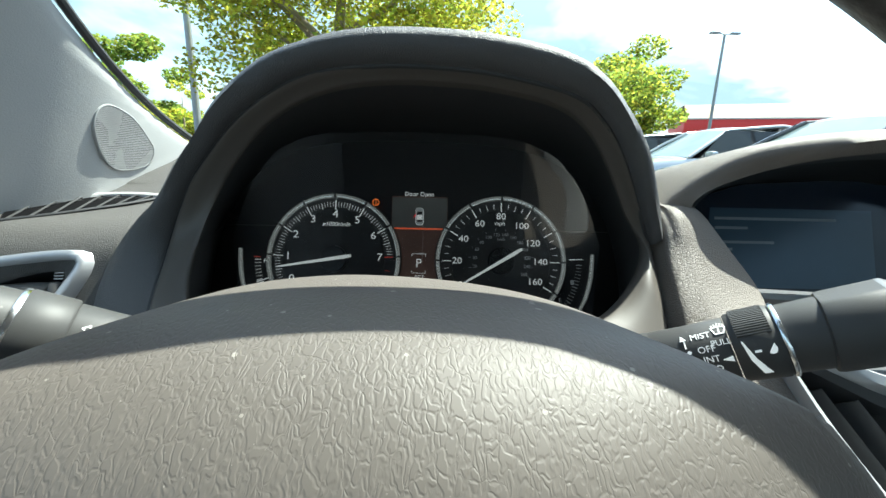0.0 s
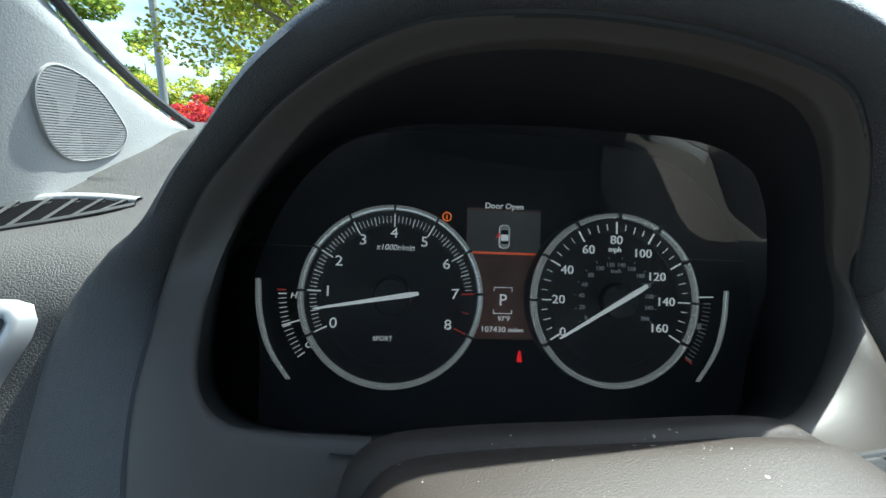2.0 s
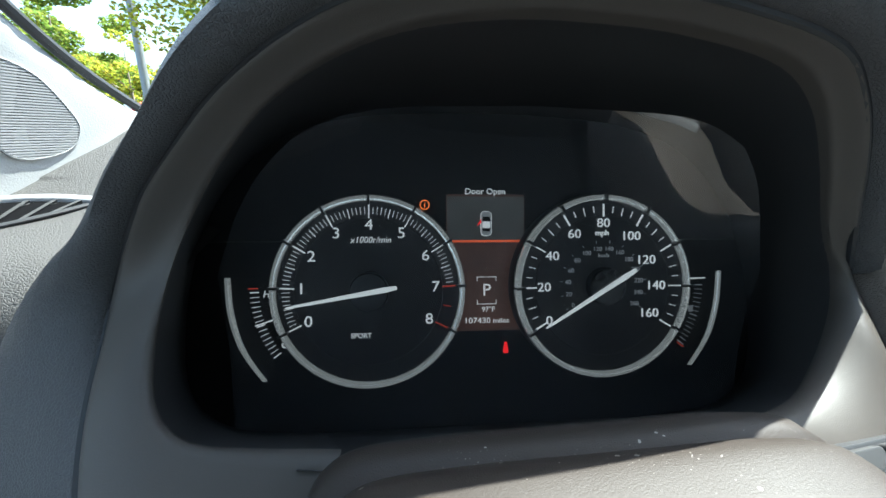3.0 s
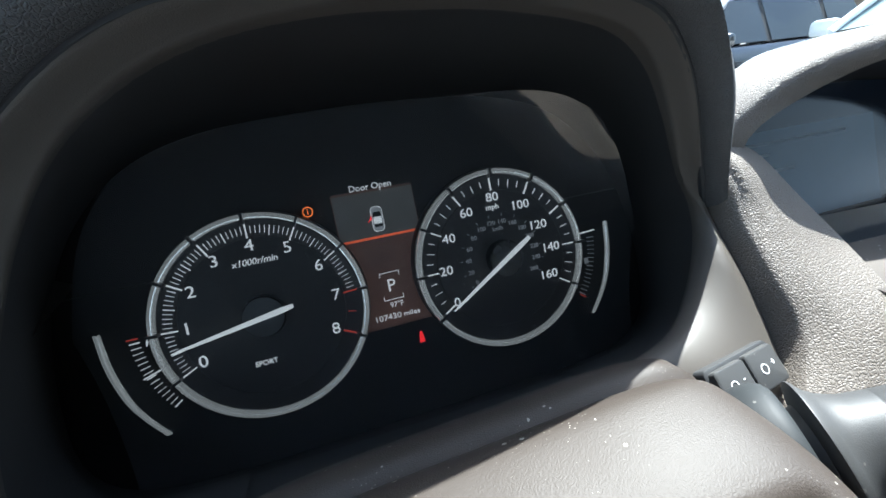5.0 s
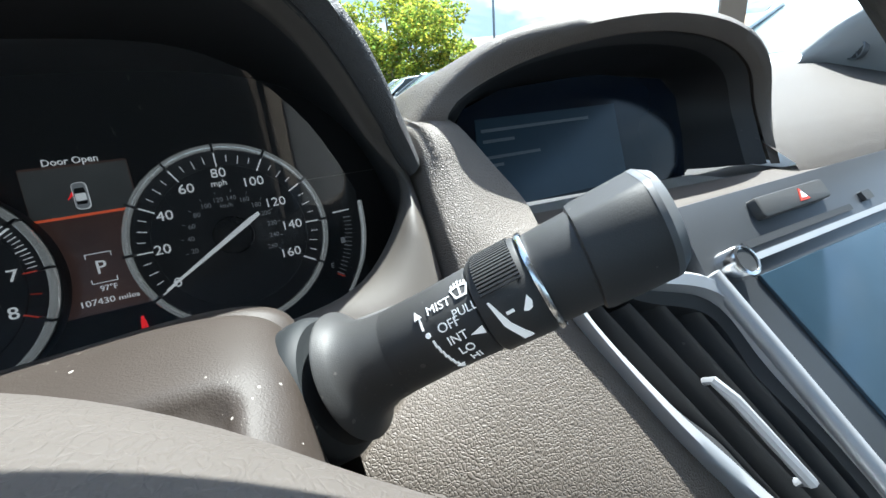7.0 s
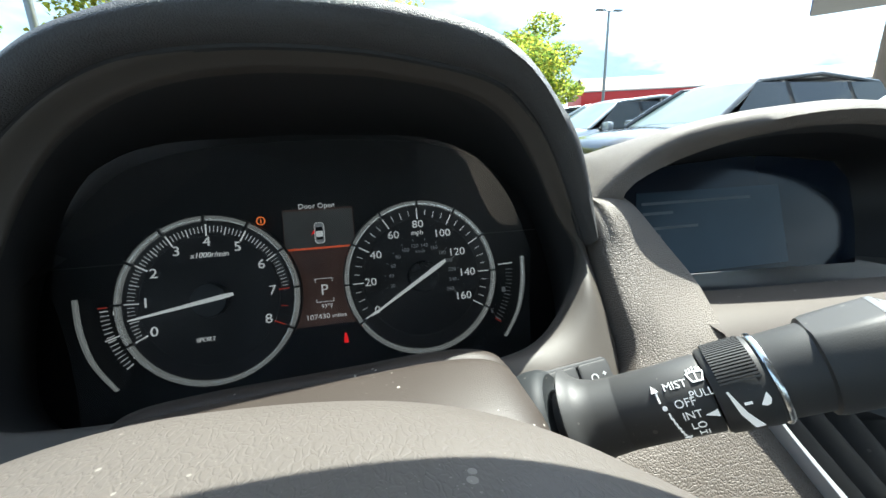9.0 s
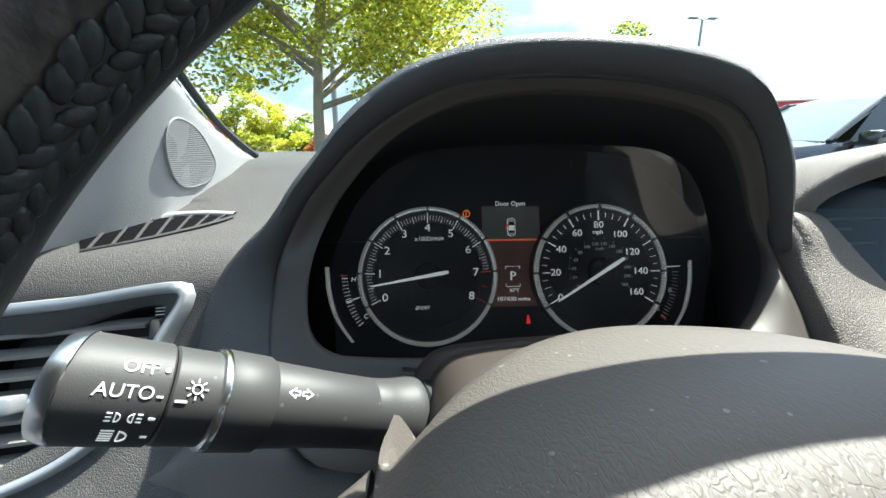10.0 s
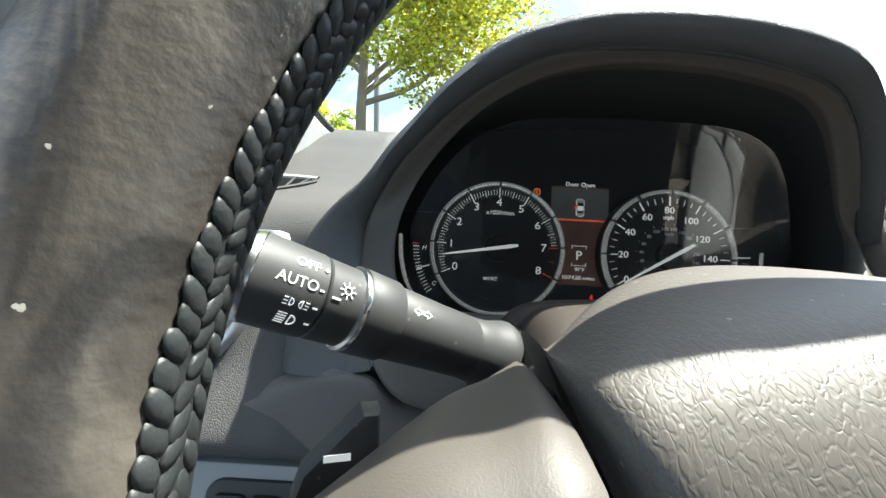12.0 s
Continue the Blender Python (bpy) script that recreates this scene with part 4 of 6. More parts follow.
def stack():
    k = thing("centre_stack", (0.42, 0.18, 0.97), "grey centre console panel with disc slot and touch screen", "console panel")
    pl = [(0.100, 0.006), (0.42, 0.006), (0.42, -0.20), (0.135, -0.20), (0.092, -0.040)]
    part("panel", plate(pl, 0.010, on(0, 0, -0.010), 0.001), M_STACK, k, "dark grey satin panel")
    part("slot", plate(rounded(0.125, 0.0045, 0.001), 0.001, on(0.195, -0.028, 0.0005)), M_BLACK, k, "disc slot")
    part("slot_trim", plate(rounded(0.30, 0.004, 0.001), 0.003, on(0.26, -0.036, 0.0)), M_SILVER, k)
    hb = part("hazard_button", plate(rounded(0.078, 0.014, 0.003), 0.006, on(0.198, -0.010, 0.0), 0.0015), M_STALK, k, "black hazard button with a red triangle")
    part("triangle", plate([(-0.0055, -0.0042), (0.0055, -0.0042), (0.0, 0.0046)], 0.0006, on(0.205, -0.010, 0.006)), M_RED, hb)
    part("triangle_hole", plate([(-0.0028, -0.0024), (0.0028, -0.0024), (0.0, 0.0022)], 0.0006, on(0.205, -0.010, 0.0066)), M_WHITE, hb)
    kn = part("knob", lathe([(0.0095, 0.0), (0.0095, 0.010), (0.0088, 0.0118), (0.0072, 0.0122), (0.0070, 0.0108), (0.0, 0.0105)], on(0.112, -0.036, 0), 28), M_CHROME, k, "small chrome-rimmed knob")
    part("knob_cap", lathe([(0.0, 0.0112), (0.0066, 0.0112), (0.0068, 0.0104)], on(0.112, -0.036, 0), 24), M_BLACK, kn)
    ts = part("touch_screen", plate([(0.128, -0.046), (0.40, -0.046), (0.40, -0.175), (0.160, -0.175)], 0.002, on(0, 0, 0.0005), 0.0005), M_TOUCH, k, "glossy touch screen with reflected sky blue put into its colour")
    part("eject_button", plate(rounded(0.012, 0.007, 0.001), 0.003, on(0.283, -0.024, 0)), M_STALK, k)
    fr = tube([on(0.094, -0.036, 0.002).translation, on(0.104, -0.085, 0.003).translation, on(0.130, -0.20, 0.003).translation], 0.005, 10)
    part("silver_edge", fr, M_SILVER, k, "satin silver edging")
    return k


stack()


def right_vent():
    v = thing("air_vent", (0.24, 0.16, 0.99), "black centre air vent with upright blades in silver edging", "air vent", "air vents")
    out = [(0.000, -0.002, 0), (0.045, -0.022, 0), (0.092, -0.042, 0), (0.106, -0.085, 0), (0.126, -0.185, 0), (0.095, -0.180, 0), (0.060, -0.150, 0), (0.030, -0.100, 0), (0.010, -0.050, 0), (0.002, -0.020, 0)]
    rim = []
    line = spline(out, 60, True)
    cen = Vector((0.068, -0.095, 0))
    for p in line:
        d = (cen - p).normalized()
        rim.append([SM @ q for q in (p - d * 0.004 + Vector((0, 0, -0.006)), p - d * 0.003 + Vector((0, 0, 0.003)), p - d * 0.001 + Vector((0, 0, 0.005)), p + d * 0.005 + Vector((0, 0, 0.0035)), p + d * 0.007 + Vector((0, 0, -0.004)))])
    part("edging", sheet(rim, ring=True), M_SILVER, v, "satin silver edging", crease=60)
    well = [[SM @ (p + (cen - p).normalized() * 0.007 + Vector((0, 0, -0.003))) for p in line], [SM @ (p + (cen - p).normalized() * 0.014 + Vector((0, 0, -0.006))) for p in line], [SM @ (p + (cen - p).normalized() * 0.016 + Vector((0, 0, -0.040))) for p in line]]
    part("well", sheet(well, closed=True), M_BLACK, v)
    part("back", plate([(p.x, p.y) for p in line], 0.002, on(0, 0, -0.040)), M_BLACK, v)
    for i, (x0, x1, s0, s1) in enumerate(((0.024, 0.070, -0.028, -0.150), (0.042, 0.090, -0.034, -0.165), (0.062, 0.104, -0.040, -0.172), (0.082, 0.116, -0.048, -0.176))):
        a, b = Vector((x0, s0, -0.010)), Vector((x1, s1, -0.010))
        side = (b - a).cross(Vector((0, 0, 1))).normalized() * 0.0012
        rows = [[SM @ (q + side + Vector((0, 0, 0.002))), SM @ (q + Vector((0, 0, 0.0035))), SM @ (q - side + Vector((0, 0, 0.002))), SM @ (q - side * 1.6 + Vector((-0.004, 0, -0.020))), SM @ (q + side * 1.6 + Vector((-0.004, 0, -0.020)))] for q in (a, a.lerp(b, 0.5), b)]
        bl = part("blade", sheet(rows, closed=True, caps=True), M_STALK, v)
        if i == 1:
            q0, q1 = a.lerp(b, 0.36), a.lerp(b, 0.78)
            part("tab", tube([SM @ (q0 + Vector((0, 0, 0.004))), SM @ (q0 + Vector((0, 0, 0.009))), SM @ (q0.lerp(q1, 0.2) + Vector((0, 0, 0.011))), SM @ (q1 + Vector((0, 0, 0.010))), SM @ (q1 + Vector((0, 0, 0.003)))], [0.002, 0.0025, 0.003, 0.003, 0.002], 8), M_SILVER, bl, "silver tab")
    return v


right_vent()

def left_vent():
    v = thing("air_vent", (-0.29, 0.25, 1.02), "black side air vent with level slats in silver edging", "air vent", "air vents")
    line = VENT_LINE
    cen = Vector((-0.075, -0.05, 0))
    rim, well = [], []
    for i, p in enumerate(line):
        d = Vector((0, 0, 1)).cross(line[(i + 1) % len(line)] - line[i - 1]).normalized()
        d = d if d.dot(cen - p) > 0 else -d
        rim.append([VM @ q for q in (p - d * 0.003 + Vector((0, 0, -0.010)), p - d * 0.001 + Vector((0, 0, 0.004)), p + d * 0.002 + Vector((0, 0, 0.005)), p + d * 0.005 + Vector((0, 0, 0.003)), p + d * 0.006 + Vector((0, 0, -0.004)))])
    part("edging", sheet(rim, ring=True), M_SILVER, v, "satin silver edging", crease=60)
    part("surround", sheet([[VM @ (p + (cen - p).normalized() * t + Vector((0, 0, h))) for p in line] for t, h in ((0.006, 0.001), (0.016, -0.002), (0.020, -0.006))], closed=True), M_DASH, v, "grey inner surround")
    part("well", sheet([[VM @ (p + (cen - p).normalized() * t + Vector((0, 0, h))) for p in line] for t, h in ((0.0198, -0.0058), (0.022, -0.040))], closed=True), M_FACE, v, "flat black sheet standing in for the slot's shaded depth behind the slats")
    part("back", plate([(p.x, p.y) for p in line], 0.002, VM @ Matrix.Translation((0, 0, -0.042))), M_FACE, v)
    for i in range(7):
        y = -0.020 - 0.0122 * i
        r = -0.024 - 0.006 * max(0, i - 1)
        part("slat", box((0.112 + r + 0.024 - 0.002 * i, 0.0030, 0.0105), (0, 0, 0), 0.0008, VM @ Matrix.Translation(((r - 0.136) / 2, y, -0.009)) @ Matrix.Rotation(radians(26), 4, "X")), M_SLAT, v, "grey-brown slat")
    part("tab", box((0.014, 0.010, 0.012), (-0.085, -0.060, 0.002), 0.002, VM), M_SILVER, v, "silver slider")
    part("wheel_switch", box((0.006, 0.016, 0.006), (-0.014, -0.026, 0.0), 0.002, VM), M_STALK, v)
    mk = bmesh.new()
    for j in range(3):
        box((0.005, 0.0006, 0.0004), (-0.013, -0.012 - 0.002 * j, 0.0006), 0, VM, mk)
    part("flow_mark", mk, M_DIM, v)
    return v


left_vent()


def defroster():
    """A wedge of slanted fins let into the dash at the pillar's foot."""
    f = thing("side_defroster", (-0.29, 0.345, 1.10), "black side defroster with slanted fins and a pale lip", "air vent", "defrosters")
    far = spline([(-0.242, 0.371, 1.1062), (-0.270, 0.374, 1.1068), (-0.296, 0.369, 1.1060), (-0.318, 0.350, 1.1030), (-0.334, 0.330, 1.1002)], 24)
    near = spline([(-0.242, 0.368, 1.1050), (-0.254, 0.350, 1.1024), (-0.270, 0.332, 1.0998), (-0.290, 0.314, 1.0970), (-0.312, 0.300, 1.0945)], 24)
    # tray lies on the skin; its blackness stands in for shaded depth
    part("tray", sheet([[q + Vector((0, 0, 0.0008)) for q in near], [a.lerp(b, 0.5) + Vector((0, 0, 0.0012)) for a, b in zip(near, far)], far]), M_SLOTSHADE, f, "flat black sheet standing in for the slot's shaded depth", crease=60)
    part("near_lip", tube([q + Vector((0, 0, 0.0008)) for q in near], 0.0013, 8), M_BLACK, f)
    part("far_lip", sheet([[q + Vector(o) for q in far] for o in ((0, -0.001, -0.003), (0, -0.001, 0.0018), (0.0, 0.001, 0.0030), (0, 0.005, 0.0030), (0, 0.008, -0.001))]), M_GRILLE, f, "pale grey lip", crease=60)
    for i in range(4, 23, 3):
        a, b = near[i] + Vector((0, 0, 0.0004)), near[i].lerp(far[max(0, i - 3)], 0.86) + Vector((0, 0, 0.0006))
        side = Vector((0.0010, 0.0007, 0))
        part("fin", sheet([[a - side, a + side], [a - side + Vector((0, 0, 0.0014)), a + side + Vector((0, 0, 0.0014))], [b - side + Vector((0, 0, 0.0018)), b + side + Vector((0, 0, 0.0018))], [b - side, b + side]], ring=True), M_STALK, f)
    return f


defroster()


def pillar():
    p = thing("pillar_trim_left", (-0.28, 0.45, 1.12), "pale grey cloth-finish windscreen pillar trim", "pillar trim", kind="structure")
    edge = spline([(-0.262, 0.480, 1.150), (-0.268, 0.462, 1.160), (-0.274, 0.425, 1.181), (-0.272, 0.380, 1.206), (-0.266, 0.335, 1.234), (-0.255, 0.280, 1.272), (-0.240, 0.180, 1.345), (-0.225, 0.050, 1.45)], 40)
    base = spline([(-0.260, 0.484, 1.146), (-0.272, 0.440, 1.132), (-0.288, 0.402, 1.108), (-0.297, 0.372, 1.098), (-0.318, 0.335, 1.090), (-0.345, 0.280, 1.10), (-0.37, 0.16, 1.22), (-0.38, 0.02, 1.40)], 40)
    rows = []
    for e, b in zip(edge, base):
        rows.append(spline([e + Vector((-0.014, 0.014, 0.004)), e, e.lerp(b, 0.10) + Vector((0.002, -0.001, 0)), e.lerp(b, 0.5) + Vector((0.001, -0.001, 0.0)), e.lerp(b, 0.85), b, b + Vector((-0.01, -0.01, -0.02))], 22))
    part("pillar_skin", sheet(rows), M_PILLAR, p, crease=80)
    seal = tube([e + Vector((0.001, 0.006, 0.003)) for e in edge], 0.0035, 8)
    part("window_seal", seal, M_BLACK, p, "black windscreen edge")
    return p


pillar()


def right_pillar():
    p = thing("pillar_trim_right", (0.95, 0.45, 1.12), "pale grey cloth-finish passenger side pillar trim", "pillar trim", kind="structure")
    edge = spline([(0.952, 0.470, 1.145), (0.950, 0.430, 1.178), (0.945, 0.380, 1.206), (0.936, 0.300, 1.255), (0.918, 0.180, 1.345), (0.900, 0.050, 1.45)], 24)
    base = spline([(0.960, 0.480, 1.125), (1.000, 0.400, 1.112), (1.030, 0.330, 1.108), (1.060, 0.250, 1.13), (1.080, 0.14, 1.24), (1.090, 0.02, 1.40)], 24)
    rows = [spline([e + Vector((0.014, 0.014, 0.004)), e, e.lerp(b, 0.5) + Vector((-0.006, -0.004, 0)), b, b + Vector((0.02, -0.01, -0.02))], 16) for e, b in zip(edge, base)]
    part("pillar_skin", sheet(rows), M_PILLAR, p, crease=80)
    t = thing("tweeter", (0.975, 0.41, 1.145), "round dark tweeter in the passenger side pillar", "speaker grille")
    m = look((0.974, 0.410, 1.146), (0.0, 0.05, 1.16)) @ Matrix.Rotation(math.pi, 4, "Y")
    m = Matrix.Translation(m.translation) @ Matrix(((0.45, 0.0, -0.893), (0.893, 0.0, 0.45), (0.0, 1.0, 0.0))).to_4x4()
    part("ring", lathe([(0.0165, -0.006), (0.0165, 0.002), (0.0150, 0.003), (0.0140, 0.001), (0.0140, -0.004)], m, 28), M_GREY, t)
    part("mesh_disc", lathe([(0.0, 0.0005), (0.0142, 0.0)], m, 28), M_BLACK, t)
    for i in range(3):
        part("bar", box((0.028, 0.0012, 0.0012), (0, 0, 0.001), 0, m @ Matrix.Rotation(math.pi * i / 3, 4, "Z")), M_GREY, t)


right_pillar()


def lower_panel():
    """The pale switch panel under the leather at the driver's outer knee."""
    k = thing("switch_panel", (-0.30, 0.245, 0.90), "pale grey lower dash panel with a dark switch bank", "dash panel")
    m = Matrix.Translation((-0.31, 0.236, 0.927)) @ Matrix.Rotation(radians(80), 4, "X")
    part("panel", plate([(-0.16, 0.0), (-0.16, -0.18), (0.14, -0.18), (0.14, -0.004), (0.10, 0.0)], 0.010, m @ Matrix.Translation((0, 0, -0.010)), 0.002), M_GRILLE, k, "pale grey panel")
    bank = part("switch_bank", plate([(x + 0.075, y - 0.034) for x, y in rounded(0.085, 0.048, 0.014)], 0.003, m, 0.0012), M_STALK, k, "dark oval switch bank")
    for i in range(3):
        part("switch", plate([(x + 0.050 + 0.025 * i, y - 0.034) for x, y in rounded(0.021, 0.030, 0.004)], 0.003, m @ Matrix.Translation((0, 0, 0.003)), 0.001), M_BLACK, bank)
    return k


lower_panel()


def speaker():
    g = thing("speaker_grille", (-0.285, 0.42, 1.16), "rounded grey speaker grille set in the pillar trim", "speaker grille")
    c = Vector((-0.2795, 0.393, 1.157))
    n_ = Vector((0.960, -0.176, -0.218)).normalized()
    x_ = Vector((0.0, 1.0, 0.0))
    y_ = n_.cross(x_).normalized()
    x_ = y_.cross(n_).normalized()
    m = Matrix(((x_.x, y_.x, n_.x, c.x), (x_.y, y_.y, n_.y, c.y), (x_.z, y_.z, n_.z, c.z), (0, 0, 0, 1))) @ Matrix.Translation((0, 0, 0.0008))
    out = spline([(-0.029, 0.020, 0), (-0.019, 0.027, 0), (0.003, 0.020, 0), (0.023, 0.002, 0), (0.031, -0.011, 0), (0.023, -0.0245, 0), (-0.004, -0.029, 0), (-0.020, -0.019, 0), (-0.030, 0.004, 0)], 48, True)
    part("frame", sheet([[m @ (p * k + Vector((0, 0, h))) for p in out] for k, h in ((1.03, -0.004), (1.02, 0.0006), (0.995, 0.0008), (0.98, -0.001))], closed=True), M_PILLAR, g)
    part("backing", plate([(p.x * 0.98, p.y * 0.98) for p in out], 0.002, m @ Matrix.Translation((0, 0, -0.003))), M_BLACK, g)
    ribs = bmesh.new()
    ys = [p.y for p in out]
    y = min(ys) + 0.001
    while y < max(ys) - 0.001:
        xs = []
        for a, b in zip(out, out[1:] + out[:1]):
            if (a.y - y) * (b.y - y) < 0:
                xs.append(a.x + (b.x - a.x) * (y - a.y) / (b.y - a.y))
        if len(xs) >= 2:
            box((max(xs) - min(xs) - 0.001, 0.0009, 0.0015), ((max(xs) + min(xs)) / 2, y, -0.0002), 0, m, ribs)
        y += 0.0016
    rb = part("ribs", ribs, M_GRILLE, g, "fine grey ribs")
    tagged(rb, kind="stuff")


speaker()

# ---- steering column ----
AX = Vector((0, -math.cos(radians(13.25)), math.sin(radians(13.25))))
UPW = Vector((0, math.sin(radians(13.25)), math.cos(radians(13.25))))
W0 = Vector((-0.015, 0.060, 1.065))


def wheel_at(a, b, n=0.0):
    return W0 + Vector((a, 0, 0)) + UPW * b + AX * n


RIM_UP = Vector((0, math.sin(radians(28)), math.cos(radians(28))))
RIM_AX = Vector((0, -math.cos(radians(28)), math.sin(radians(28))))


def rim_at(a, b, n=0.0):
    return Vector((0.001, 0.055, 1.098)) + Vector((a, 0, 0)) + RIM_UP * b + RIM_AX * n


def column():
    c = thing("steering_column", (-0.008, 0.18, 1.0), "dusty brown plastic steering column cover", "steering column")
    edge = [(-0.092, 1.020), (-0.088, 1.044), (-0.083, 1.058), (-0.072, 1.0665), (-0.046, 1.070), (-0.012, 1.0715), (0.012, 1.0725), (0.040, 1.0738), (0.060, 1.0722), (0.0715, 1.0668), (0.0765, 1.058), (0.0785, 1.044), (0.080, 1.020)]
    e = [(p.x, p.z) for p in spline([(x, 0, z) for x, z in edge], 90)]
    rows = []
    side = spline([(0.222, -0.030, 0.97), (0.210, -0.008, 0.99), (0.204, -0.002, 1.0), (0.198, 0.0005, 1.0), (0.185, 0.001, 1.0), (0.175, 0.0005, 1.0), (0.165, -0.001, 0.995), (0.148, -0.006, 0.98), (0.140, -0.011, 0.97), (0.136, -0.020, 0.955), (0.132, -0.045, 0.93), (0.128, -0.08, 0.9)], 70)
    for y, dz, k in side:
        row = []
        for x, z in e:
            # a shallow scoop on the near side, behind a rounded ridge
            ridge = 0.1635 + 0.010 * max(0.0, min(1.0, (0.045 - abs(x - CX)) / 0.05))
            dip = max(0.0, min(1.0, (ridge - y) / 0.0045)) * max(0.0, min(1.0, (0.074 - abs(x - CX)) / 0.008))
            dip = dip * dip * (3 - 2 * dip)
            row.append((CX + 0.002 + (x - CX - 0.002) * k, y, z + dz * (1 if z > 1.05 else 0.6) - 0.0055 * dip))
        rows.append(row)
    part("upper_cover", sheet(rows), M_SHROUD, c, crease=70)
    g = [(CX + (x - CX) * (1.05 if x > CX else 1.09), z - 0.003) for x, z in e]
    part("rear_cover", sheet([[(x, y, z + dz) for x, z in g] for y, dz in ((0.206, -0.012), (0.212, -0.003), (0.222, -0.0045), (0.230, -0.011), (0.237, -0.024), (0.242, -0.055))]), M_SHROUD, c, crease=70)
    part("lower_cover", sheet([[(CX + 0.1 * math.cos(a) * k, y, 1.022 + 0.075 * math.sin(a) * k) for a in np.linspace(math.pi, 2 * math.pi, 20)] for y, k in ((0.225, 0.95), (0.20, 1.0), (0.14, 0.97), (0.125, 0.85))]), M_SHROUD, c)
    part("core", lathe([(0.0, 0.0), (0.036, 0.0), (0.036, 0.10), (0.0, 0.10)], Matrix.Translation((CX, 0.19, 1.012)) @ Matrix.Rotation(radians(90 - 13), 4, "X"), 28), M_BLACK, c)
    return c


column()


def stalk_frame(base, tip):
    z = (Vector(tip) - Vector(base)).normalized()
    x = Vector((0, 0, 1)).cross(z).normalized()
    y = z.cross(x)
    m = Matrix(((x.x, y.x, z.x, base[0]), (x.y, y.y, z.y, base[1]), (x.z, y.z, z.z, base[2]), (0, 0, 0, 1)))
    return m, (Vector(tip) - Vector(base)).length


def stalk_body(name, base, tip, label):
    s = thing(name, base, label, "stalk")
    m, ln = stalk_frame(base, tip)
    return s, m, ln


def wrapped(bm, m, radius):
    """Bends flat lettering (x along the stalk, y round it) on to a cylinder about the local z of m."""
    for v in bm.verts:
        a = v.co.y / radius
        r = radius + v.co.z
        v.co = m @ Vector((r * math.sin(a), -r * math.cos(a), v.co.x))
    return bm


